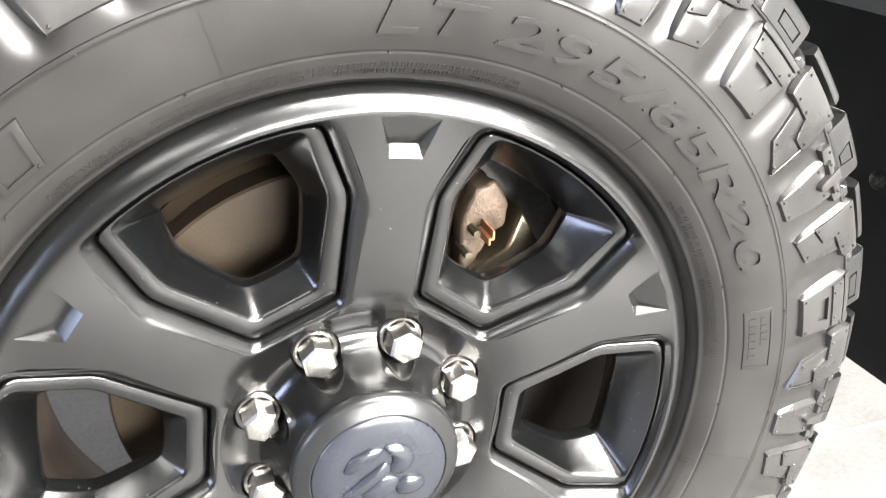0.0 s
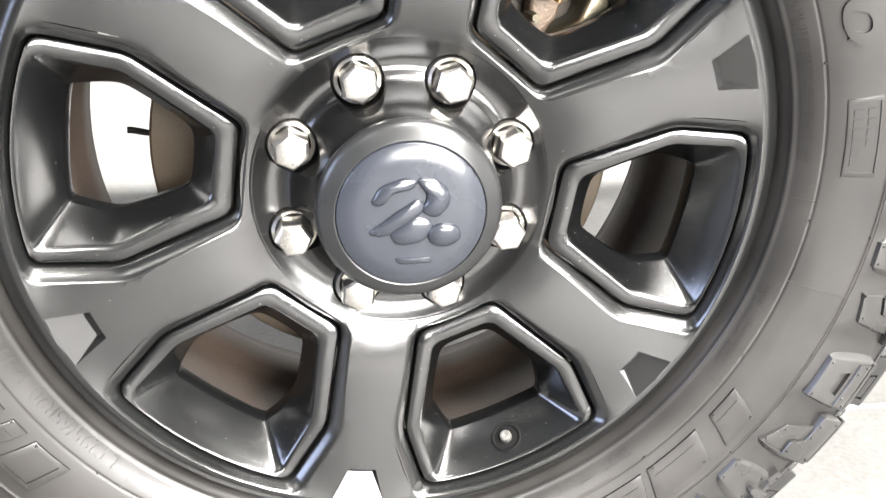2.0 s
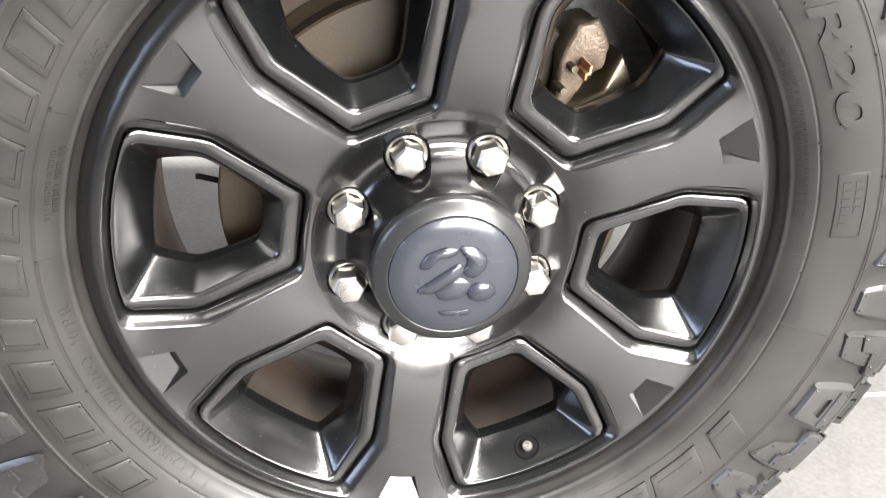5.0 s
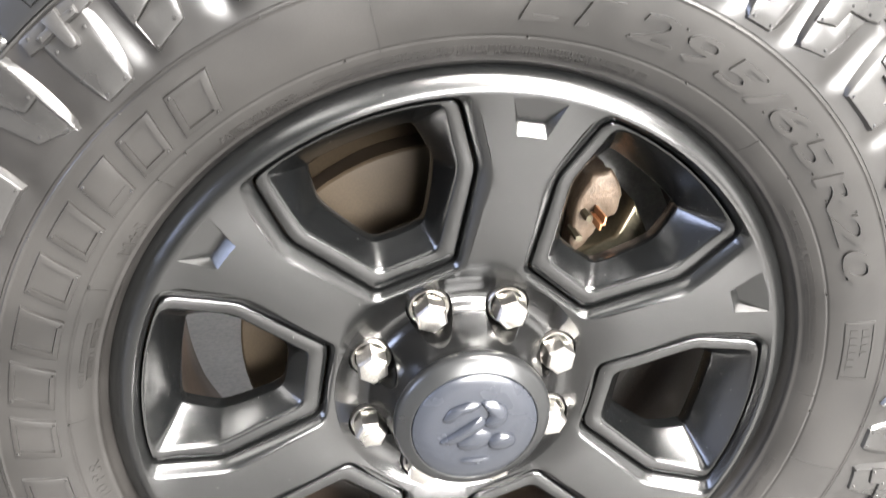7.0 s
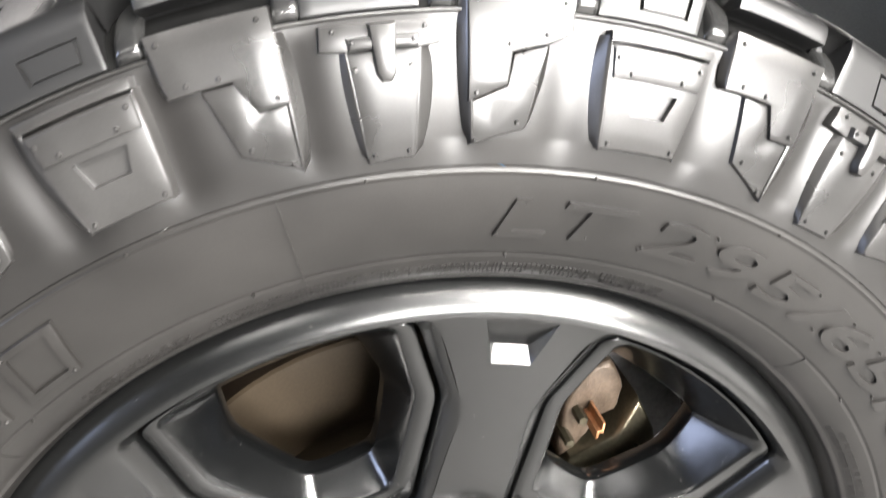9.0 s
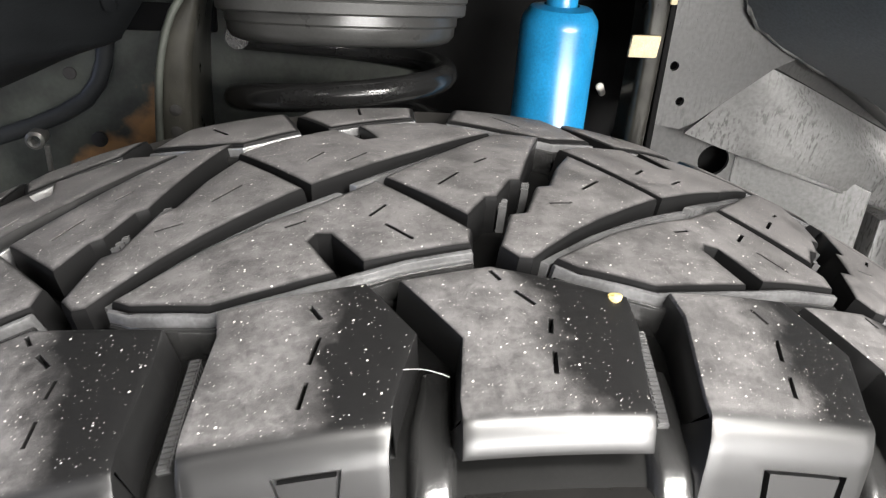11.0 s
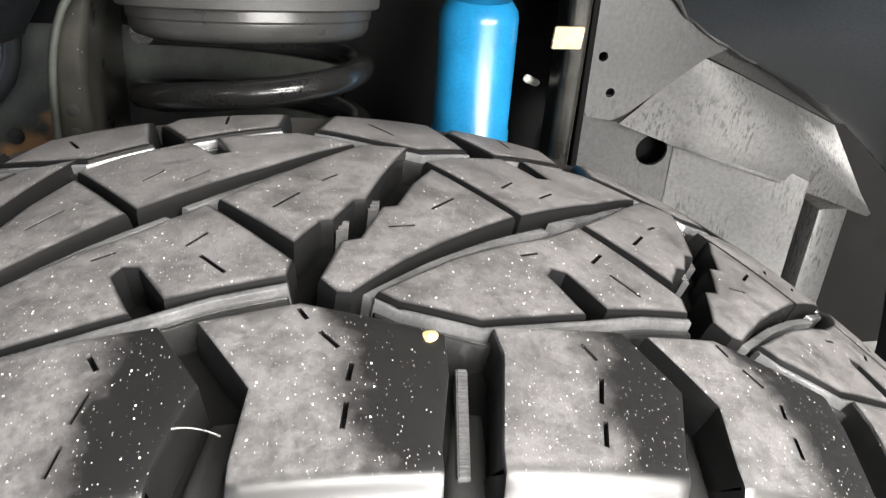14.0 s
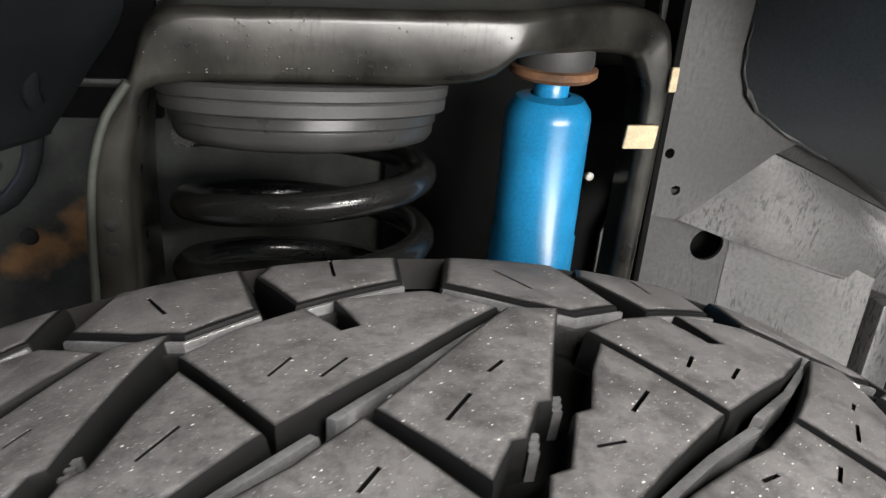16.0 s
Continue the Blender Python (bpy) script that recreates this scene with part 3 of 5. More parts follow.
GAPS = (14.9, 23.7, 31.2, 39.4)   # degrees, middle of the gaps between the four kinds of lug
build_casing()
PITCH = 360 / 21
TREAD_DEPTH = -0.0146
# one pitch of the tread, degrees and millimetres across, with the slits cut into each block
PATTERN = [
    ("centre_block", [(3.4, 43.5), (4.2, 38.5), (7.2, 31.3), (9.5, 35), (11.85, 39.5), (10.9, 58), (11.2, 62), (11.75, 61), (12.9, 43.5), (17.3, 51.3), (17.55, 60), (14.0, 99), (11.5, 83.5), (9.4, 75), (6.9, 63.5)],
     [(13.4, 70.4, 14.2, 77.9), (14.0, 64.7, 15.0, 54.4), (9.9, 68, 10.8, 71)]),
    ("centre_block", [(-2.75, 101.5), (0.45, 69), (1.6, 83), (2.15, 84), (3.2, 99), (3.75, 100), (4.9, 124), (6.9, 162), (4.3, 160.6), (-0.5, 119)],
     [(-0.4, 93, 0.8, 104.5), (1.8, 115, 2.6, 121.2)]),
    ("centre_block", [(7.5, 136), (10.7, 97), (8.6, 84), (4.9, 60.5), (2.5, 42.5), (1.9, 43), (1.3, 50), (2.3, 71), (3.1, 73), (4.3, 95), (5.0, 97), (6.1, 117)],
     [(6.6, 95, 7.9, 106), (4.4, 80, 5.6, 82)]),
    ("centre_block", [(-9.8, 144), (-6.1, 98.5), (-0.6, 129), (3.9, 160), (1.0, 176), (-3.4, 171), (-2.6, 149), (-3.3, 147), (-4.7, 167), (-7.5, 157)],
     [(-6.3, 122.8, -5.4, 131.8), (-4.4, 119, -3.3, 128)]),
    ("far_shoulder_block", [(-15.3, 182), (-12.1, 166), (-9.7, 158), (-6.6, 170), (-7.6, 219), (-14, 219)], [(-12.0, 200, -10.8, 179)]),
    ("far_shoulder_block", [(-7.0, 205), (-5.1, 169), (0.1, 186), (0.6, 219), (-6.3, 219)], [(-3.1, 215, -3.1, 194)]),
]


def repeat(ob, turns=21, angle=PITCH, start=-10):
    """Copies a part round the tyre; the part itself is the copy number 0."""
    for k in range(start, start + turns):
        if k:
            again(ob, radians(angle * k))


for nm, pts, slits in PATTERN:
    bm = slab(tread_outline(pts), TREAD_DEPTH, 0.0, 0.0036 if nm == "far_shoulder_block" else 0.0021, cutters=[slit(*c) for c in slits])
    repeat(part(nm, bm, TREAD, tyre))


def shoulder(pts):
    """An outline that runs over the edge: t is (degrees, mm across), r is (degrees, radius mm)."""
    return [(a, q_of_y(y / 1000)) if kind == "t" else (a, q_of_r(y / 1000)) for kind, a, y in pts]


bm = slab(shoulder([("r", -1.9, 424), ("t", -1.75, -14), ("t", -1.2, 7), ("t", -3.0, 33), ("t", 0.6, 38.5), ("t", 3.2, 31.5), ("t", 5.65, 25), ("t", 5.5, 11), ("t", 4.75, -14), ("r", 4.65, 424)]), TREAD_DEPTH, 0.0, 0.0013, step=0.007,
          cutters=[slit(0.5, 36, 0.8, 31), slit(1.2, 26, 1.8, 19.5), slit(2.2, 13.6, 2.0, 7.5), slit(1.9, 0.7, 1.7, -7.3)])
repeat(part("shoulder_block", bm, SHOULDER, tyre))
FLAT = [("r", 6.3, 407.5), ("r", 6.5, 428), ("t", 6.7, -14), ("t", 7.6, 17), ("t", 7.5, 27.5), ("t", 12.9, 31.5), ("t", 14.4, 9), ("t", 13.3, -14), ("r", 13.0, 428), ("r", 12.9, 407.5)]
FLAT_SLITS = [(10.8, 23.6, 11.2, 17.2), (11.1, 10.5, 10.7, 1.0), (10.6, -4.8, 10.3, -13)]
for start, panel in ((-10, [(8.7, 421.7), (12.1, 421.7), (12.0, 412), (8.8, 412)]), (-9, [(9.3, 426), (11.5, 426), (11.1, 411), (9.7, 411)])):
    out = [(a, q_of_r(r / 1000)) for a, r in panel]
    mid = Vector((sum(a for a, q in out) / 4, sum(q for a, q in out) / 4))
    inn = [(mid.x + (a - mid.x) * 0.84, mid.y + (q - mid.y) * 0.80) for a, q in out]
    frame_cut = [([out[i], out[(i + 1) % 4], inn[(i + 1) % 4], inn[i]], -0.0014, 0.004) for i in range(4)]
    bm = slab(shoulder(FLAT), TREAD_DEPTH, 0.001, 0.0013, step=0.007, cutters=[slit(*c) for c in FLAT_SLITS] + frame_cut)
    ob = part("shoulder_block", bm, SHOULDER_FLAT, tyre)
    ks = list(range(start, 11, 2))
    ob.matrix_basis = Matrix.Rotation(radians(PITCH * ks[0]), 4, "Y")
    for k in ks[1:]:
        c = ob.copy()
        scene.collection.objects.link(c)
        c.matrix_basis = Matrix.Rotation(radians(PITCH * k), 4, "Y")

# ledges and bars in the grooves, the scuffed ones lightened for their edge highlights
NEAR_EDGE = [(3.3, 43.5), (4.2, 38.5), (7.2, 31.3), (9.5, 35), (11.85, 39.5), (14.6, 46.5), (17.3, 51.3)]
FAR_EDGES = ([(-15.3, 182), (-12.1, 166), (-9.7, 158), (-6.6, 170)], [(-5.1, 169), (0.1, 186)])


def ridge(edge, d0, d1):
    """A band that runs beside an edge, from d0 to d1 millimetres in front of it."""
    return [(a, y - d1) for a, y in edge] + [(a, y - d0) for a, y in reversed(edge)]


for edge in (NEAR_EDGE,) + FAR_EDGES:
    for d0, d1, top, mat, label in ((1.4, 3.8, -0.0012, SCUFFED_LIT, "scuffed ridge beside the block, colour lifted for its highlight"), (4.4, 7.0, -0.0040, SHINY, "glossy lower ridge")):
        repeat(part("groove_ledge", slab(tread_outline(ridge(edge, d0, d1)), TREAD_DEPTH, top, 0.0010), mat, tyre, label))


def strip(line, width):
    """A thin band along a line of (degrees, mm)."""
    up = [(a - width / 2, y + 1.0) for a, y in line]
    dn = [(a + width / 2, y - 1.0) for a, y in reversed(line)]
    return up + dn


repeat(part("groove_bar", slab(tread_outline(strip([(3.1, 45), (5.9, 62.5), (9.0, 80), (12.3, 97)], 0.3)), TREAD_DEPTH, -0.0034, 0.0004), SCUFFED_LIT, tyre))
repeat(part("groove_bar", slab(tread_outline(strip([(-4.2, 103), (-0.8, 123.5), (4.0, 158.5)], 0.3)), TREAD_DEPTH, -0.0034, 0.0004), SCUFFED_LIT, tyre))
bm = bmesh.new()
for j in range(22):
    f = j / 21
    a, y = 6.45 - 0.72 * f, 0.021 - 0.035 * f
    q = q_of_y(y)
    box_bm(bm, (radians(a - 0.17) * RT, q - 0.0005, TREAD_DEPTH - 0.001), (radians(a + 0.17) * RT, q + 0.0005, -0.0100))
    box_bm(bm, (radians(a - 0.22) * RT, q - 0.0009, TREAD_DEPTH - 0.001), (radians(a + 0.22) * RT, q + 0.0009, -0.0106))
bend(bm, RT)
repeat(part("groove_rib", bm, SCUFFED_LIT, tyre, smooth=0))


def chute(line, half, lift):
    """A glossy tongue that runs from a groove down to the ring over the side lugs: line gives its middle, degrees."""
    bm = bmesh.new()
    p0, p1, p2 = Vector((0.012, crown(0.012) - 0.0142)), Vector((-0.0215, 0.4215)), Vector(skin(q_of_r(0.4062), 0))
    rows = []
    n = 22
    for k in range(n + 1):
        t = 0.05 + 0.93 * k / n
        p = p0 * (1 - t) ** 2 + p1 * 2 * t * (1 - t) + p2 * t * t
        d = ((p1 - p0) * (1 - t) + (p2 - p1) * t).normalized()
        out = Vector((d.y, -d.x))
        if out.x > 0:
            out = -out
        end = max(0.0, (t - 0.84) / 0.14)
        w = half * (0.62 + 0.38 * min(1.0, t / 0.5)) * (1 - 0.30 * end ** 3)
        mid = np.interp(t, [0, 0.35, 1], line)
        row = []
        for f in np.linspace(-1, 1, 15):
            h = lift * min(1.0, 0.3 + t) * (1 - 2.6 * abs(f) ** 5) * (1 - 1.6 * end ** 4)
            s = p + out * h
            row.append(bm.verts.new(polar(s.y, mid + w * f, s.x)))
        rows.append(row)
    for u, v in zip(rows, rows[1:]):
        for k in range(14):
            bm.faces.new((u[k], u[k + 1], v[k + 1], v[k]))
    return part("shoulder_chute", bm, SHINY, tyre, "glossy rubber tongue between shoulder blocks", smooth=70)


repeat(chute((6.5, 5.95, 5.5), 1.06, 0.0040))
repeat(chute((15.2, 14.6, 14.15), 1.04, 0.0040))
bm = bmesh.new()
for base_a, base_y in ((2.25, 84), (3.85, 101)):
    for j in range(3):
        q = q_of_y((base_y + 3.2 * j) / 1000)
        a = base_a + 0.12 * j
        box_bm(bm, (radians(a) * RT, q - 0.0008, TREAD_DEPTH), (radians(a + 0.38) * RT, q + 0.0007, -0.0045))
bend(bm, RT)
repeat(part("groove_rib", bm, SCUFFED_LIT, tyre, smooth=0))

# side lugs: four kinds in turn, degrees and radius in millimetres
SIDE = 0.38
at_r = lambda pts: [(a, q_of_r(r / 1000)) for a, r in pts]


def side_lug(name, poly, h, cut=(), pips=(), bevel=0.0009, taper=1.10, deep=-0.003):
    bm = slab(at_r(poly), deep, h, bevel, base=SIDE, taper=taper, cutters=[(at_r(o), h - d, h + 0.004) for o, d in cut], pips=at_r(pips))
    ob = part(name, bm, RUBBER, tyre)
    a = sum(p[0] for p in poly) / len(poly)
    for k in range(-6, 6):
        if k and -177 < a + S4 * k < 177:
            again(ob, radians(S4 * k))


def flank(a0, r0, a1, r1, width, h):
    """A sloping flank that leans on the edge of a side lug and runs out into the casing."""
    bm = bmesh.new()
    rows = []
    n = 14
    for k in range(n + 1):
        t = k / n
        a, r = a0 + (a1 - a0) * t, (r0 + (r1 - r0) * t) / 1000
        w = 0.7 * width * (0.1 + 0.9 * math.sin(math.pi * min(1.0, 0.06 + 0.94 * t)) ** 0.35)
        row = []
        for f, hh in ((-0.15, 0.86), (0.0, 0.95), (0.12, 0.93), (0.35, 0.70), (0.65, 0.36), (0.88, 0.10), (1.0, -0.06)):
            y, rr = skin(q_of_r(r), h * hh)
            row.append(bm.verts.new(polar(rr, a + w * f, y)))
        rows.append(row)
    for u, v in zip(rows, rows[1:]):
        for k in range(len(u) - 1):
            bm.faces.new((u[k], u[k + 1], v[k + 1], v[k]))
    ob = part("lug_flank", bm, RUBBER, tyre, smooth=60)
    for k in range(-6, 6):
        if k and -177 < (a0 + a1) / 2 + S4 * k < 177:
            again(ob, radians(S4 * k))


side_lug("square_lug", [(7.1, 396.5), (13.8, 397), (13.4, 356), (7.7, 355)], 0.0052, [([(8.9, 381), (12.3, 381), (11.8, 370.3), (9.3, 370)], 0.003)],
         [(8.2, 357.5), (13.0, 358.3)])
side_lug("lug_step", [(7.35, 395.8), (13.6, 396.2), (13.5, 384.8), (7.55, 384.2)], 0.0068, pips=[(7.7, 392), (13.2, 393), (8.7, 386.5), (12.2, 387)], taper=1.06)
side_lug("lug_lip", [(7.0, 402), (13.9, 402.5), (13.8, 398.2), (7.1, 397.8)], 0.0062, taper=1.03)
side_lug("zigzag_lug", [(15.2, 413.5), (21.9, 413.5), (21.9, 378), (20.0, 377), (19.0, 390), (15.4, 390)], 0.0050, pips=[(15.8, 409.5), (21.2, 409.5), (18.4, 392.5), (16.6, 393), (21.3, 381)], taper=1.06, deep=-0.012)
side_lug("zigzag_lug", [(17.2, 389.5), (19.1, 389.5), (20.1, 377), (21.9, 377.5), (21.8, 351), (18.2, 362)], 0.0032, pips=[(18.9, 363.5), (21.2, 354)])
side_lug("tee_lug", [(24.3, 403), (31.1, 402), (31.0, 394), (29.9, 392.5), (25.6, 392.5), (24.1, 394)], 0.0040, (), [(25.0, 400.5), (30.2, 400)], taper=1.04)
side_lug("tee_bar", [(25.7, 397.5), (29.8, 397.5), (29.7, 393.0), (25.8, 393.0)], 0.0070, (), [(26.0, 395.5), (29.5, 395.5)], taper=1.08, bevel=0.0016)
side_lug("tee_tongue", [(27.0, 401.5), (28.5, 401.5), (28.3, 384), (28.0, 381), (27.5, 381), (27.2, 384)], 0.0086, taper=1.15, bevel=0.0019)
side_lug("tee_lug", [(25.6, 392.2), (29.9, 392.2), (29.2, 350), (26.1, 349)], 0.0036, (), [(26.0, 386), (29.3, 386), (26.5, 352), (28.8, 352.5)])
side_lug("zigzag_lug", [(32.7, 413.5), (39.0, 413.5), (39.0, 398.5), (37.6, 393.5), (35.4, 390), (35.2, 377.6), (32.7, 371)], 0.0050, pips=[(33.3, 409.5), (38.4, 409.5), (37.4, 397), (35.2, 393), (33.2, 374.5)], taper=1.06, deep=-0.012)
side_lug("zigzag_lug", [(35.5, 389.5), (37.6, 393), (36.6, 360), (33.0, 353.5), (32.8, 370.5), (35.2, 377)], 0.0034, pips=[(36.0, 362.5), (33.2, 355)])

for f in ((7.15, 400, 7.7, 354, -1.35, 0.0052), (13.75, 398, 13.4, 355, 0.7, 0.0052), (21.85, 404, 21.75, 350, 1.3, 0.0042), (15.3, 412, 15.4, 390, -0.6, 0.005),
          (25.6, 393, 26.1, 349, -1.2, 0.0036), (29.85, 393, 29.2, 350, 1.5, 0.0036), (32.75, 411, 33.0, 354, -1.0, 0.0045), (37.5, 394, 36.6, 360, 0.8, 0.0034)):
    flank(*f)

# ==== writing on the sidewall ====
def word(text, a0, a1, r0, r1, h, shear=0.0, name="lettering", bold=0.0):
    """Raised letters that run clockwise round the sidewall from a0 to a1 degrees, feet at r0."""
    cu = bpy.data.curves.new("t", "FONT")
    cu.body, cu.size, cu.shear, cu.extrude, cu.offset = text, 1.0, shear, 0.5, bold
    ob = new("t", cu)
    bpy.context.view_layer.update()
    me = bpy.data.meshes.new_from_object(ob.evaluated_get(bpy.context.evaluated_depsgraph_get()))
    bm = bmesh.new()
    bm.from_mesh(me)
    bpy.data.objects.remove(ob)
    bpy.data.meshes.remove(me)
    xs = [v.co.x for v in bm.verts]
    ys = [v.co.y for v in bm.verts]
    x0, x1, y1 = min(xs), max(xs), max(ys)
    y0 = min(ys)
    for v in bm.verts:
        a = a0 + (a1 - a0) * (v.co.x - x0) / (x1 - x0)
        q = q_of_r(r0 + (r1 - r0) * (v.co.y - y0) / (y1 - y0))
        y, r = skin(q, h if v.co.z > 0 else -0.001)
        v.co = polar(r, a, y)
    return part(name, bm, CASING, tyre, "raised moulded lettering", smooth=30)


word("LT", 1.3, 13.0, 0.3085, 0.3280, 0.0019, 0.2, bold=0.012)
word("295/65R20", 14.6, 69.3, 0.3085, 0.3285, 0.0019, 0.15, bold=0.012)
word("LT295/65R20", -133.2, -117.2, 0.2815, 0.2900, 0.0007)
word("129/126Q", -115.2, -104.6, 0.2825, 0.2900, 0.0007)
word("10 P.R.", -101.6, -94.5, 0.2835, 0.2905, 0.0007)
word("SAFETY WARNING:", -38.1, -26.6, 0.2852, 0.2888, 0.0006)
word("M+S", -59.2, -53.6, 0.2820, 0.2895, 0.0006)
word("DOT", 139.2, 144.6, 0.2835, 0.2900, 0.0006)
word("7309", 146.6, 156.4, 0.2825, 0.2890, 0.0006)
word("KN2517", 159.2, 167.4, 0.2820, 0.2885, 0.0006)
word("MADE IN U.S.A.", -170.2, -162.4, 0.2810, 0.2855, 0.0005)


def badge_cells(cells, r0, r1, lean, h):
    """Plain raised plates, some hollow or notched, in place of a maker's word."""
    for i, (a0, a1, hole) in enumerate(cells):
        wide, tall = a1 - a0, r1 - r0

        def at(u, v):
            return (a0 + wide * u + lean * (2 * v - 1), r0 + tall * v)

        o = [at(0, 1), at(1, 1), at(1, 0), at(0, 0)]
        cut = []
        if hole > 0:
            cut = [[at(0.17, 0.88), at(0.83, 0.88), at(0.83, 0.12), at(0.17, 0.12)]]
        else:
            cut = [[at(0.14, 0.27), at(0.9, 0.27), at(0.9, 0.23), at(0.14, 0.23)]]
        deep = 0.0004 if hole == 0 else h
        bm = slab(at_r(o), -0.001, h + 0.0006, 0.0006, base=0.32, taper=1.02, pips=at_r([at(0.1, 0.92), at(0.9, 0.06)]), cutters=[(at_r(c), h + 0.0006 - deep, h + 0.004) for c in cut])
        part("moulded_plate", bm, CASING, tyre)


badge_cells([(121.5, 127.2, 0), (130.2, 139.8, 0), (141.0, 148.6, 0), (151.8, 160.4, 0), (164.0, 173.0, 0.3)], 305, 332, 0.9, 0.0011)
badge_cells([(-128, -122, 0.5), (-120.4, -117.8, 0), (-116, -109.6, 0.3), (-107.6, -101.6, 0.5), (-99.6, -94.6, 0.45), (-91, -85, 0.3), (-83, -77, 0.5), (-75.2, -69.4, 0.35), (-67.4, -62, 0.55), (-60, -55, 0.55), (-53, -48.4, 0), (-46.4, -41.6, 0.4), (-39.4, -34, 0.5)], 304, 331, 0.8, 0.0016)
o = [(75.9, 331), (86.3, 331), (86.2, 308.5), (75.9, 308.5)]
i_ = [(76.5, 329.5), (85.7, 329.5), (85.6, 310), (76.5, 310)]
bm = slab(at_r(o), -0.001, 0.0008, 0.0004, base=0.32, taper=1.01, cutters=[(at_r(i_), 0.0001, 0.004)])
part("moulded_frame", bm, CASING, tyre)
bm = bmesh.new()
rng = random.Random(7)


def print_bar(bm, a0, a1, r0, r1, h=0.0006):
    v = []
    for hh in (-0.0008, h):
        for a, r in ((a0, r0), (a1, r0), (a1, r1), (a0, r1)):
            y, rr = skin(q_of_r(r), hh)
            v.append(bm.verts.new(polar(rr, a, y)))
    bm.faces.new(v[4:8])
    for i in range(4):
        bm.faces.new((v[i], v[(i + 1) % 4], v[4 + (i + 1) % 4], v[4 + i]))


for a in (77.3, 78.6, 79.9, 81.2, 82.5, 83.8):
    print_bar(bm, a, a + 0.85, 0.3125, 0.3175)
for a in (77.3, 78.6, 79.9, 81.2):
    print_bar(bm, a, a + 0.85, 0.3215, 0.3265)
for start, end, rows_ in ((-37.5, -25, ((0.2818, 0.2838),)), (-25.5, 20.5, ((0.2872, 0.2900), (0.2830, 0.2858))), (52, 84, ((0.2868, 0.2894), (0.2828, 0.2854))), (104, 119, ((0.2868, 0.2892), (0.2830, 0.2854))), (-82, -70, ((0.2870, 0.2900), (0.2825, 0.2855))), (-156, -146, ((0.2835, 0.2880),))):
    for r0, r1 in rows_:
        a = start + rng.uniform(0, 2)
        while a < end:
            w = rng.uniform(0.16, 0.42)
            if rng.random() > 0.14:
                print_bar(bm, a, a + w, r0, r1, 0.0005)
            a += w + 0.16
tagged(part("fine_print", bm, CASING, tyre, smooth=0), kind="stuff")
for a, r0, r1 in ((-15, 0.291, 0.340), (90, 0.280, 0.2965), (102.5, 0.2965, 0.3405), (40, 0.2815, 0.2965), (-136, 0.280, 0.297), (-157, 0.280, 0.297), (-144.3, 0.297, 0.3405), (-175, 0.279, 0.296), (152.3, 0.279, 0.296), (121.3, 0.280, 0.297), (-47, 0.280, 0.2965), (-65, 0.280, 0.297), (-87, 0.280, 0.2975)):
    bm = bmesh.new()
    n = max(2, int((r1 - r0) / 0.006))
    for j in range(n):
        print_bar(bm, a - 0.07, a + 0.07, r0 + (r1 - r0) * j / n, r0 + (r1 - r0) * (j + 1) / n, 0.0005)
    part("mould_line", bm, CASING, tyre, smooth=0)

# little rubber hairs left by the mould vents
def vent_nub(r):
    bm = bmesh.new()
    rows = []
    for h, w in ((-0.0004, 0.0008), (0.0012, 0.0007), (0.0022, 0.0004)):
        y, rr = skin(q_of_r(r), h)
        c = polar(rr, 0, y)
        rows.append([c + Vector((w * math.cos(1.0472 * j), 0, w * math.sin(1.0472 * j))) for j in range(6)])
    loft(bm, rows, close_last=True)
    return part("vent_nub", bm, CASING, tyre)


for r, turns in ((0.3405, [8.5 + 360 / 21 * k for k in range(21)]), (0.2965, [3 + 22.5 * k for k in range(16)]), (0.3105, [1.6, 5.5, 9.5, 15, 19.5, 22.5, 27.5, 31, 36.5, 41, 46.5, 49, 54, 60, 64.5, 68]),
                 (0.3265, [3.5, 7.5, 12.2, 17, 21, 25, 30, 33.5, 39, 44, 48, 51.5, 57.5, 62, 66.5])):
    nub = vent_nub(r)
    nub.matrix_basis = Matrix.Rotation(radians(turns[0]), 4, "Y")
    for a in turns[1:]:
        again(nub, radians(a - turns[0]))

# ==== wheel ====
wheel = empty("wheel", HUB, "satin black six-spoke alloy wheel with chrome lug nuts", "wheel")


def eased(rs, ys, width):
    """A profile through the given places with its corners drawn smooth over a width."""
    step = 0.0002
    g = np.arange(rs[0] - width, rs[-1] + width, step)
    slope0, slope1 = (ys[1] - ys[0]) / (rs[1] - rs[0]), (ys[-1] - ys[-2]) / (rs[-1] - rs[-2])
    y = np.interp(g, rs, ys) + slope0 * np.minimum(g - rs[0], 0) + slope1 * np.maximum(g - rs[-1], 0)
    k = np.hanning(int(width / step) | 1)
    half = len(k) // 2
    y = np.convolve(np.pad(y, half, mode="reflect", reflect_type="odd"), k / k.sum(), "valid")
    return g, y


def face_y(r):
    return float(np.interp(r, *FACE))


FACE = eased( [0.104, 0.110, 0.117, 0.125, 0.135, 0.148, 0.25, 0.28], [0.0100, 0.0072, 0.0043, 0.0016, -0.0009, -0.0032, -0.0152, -0.018], 0.012)


def arch(u, v):
    """How far the face of a spoke falls back from its middle line; u, v about the middle of a window."""
    r, a = math.hypot(u, v), abs(math.atan2(u, v))
    s = r * math.sin(max(0.0, radians(30) - a))
    return 0.0042 * min(1.0, s / 0.046) ** 2 * float(np.interp(r, [0.104, 0.14, 0.240, 0.2565], [0, 1, 1, 0]))


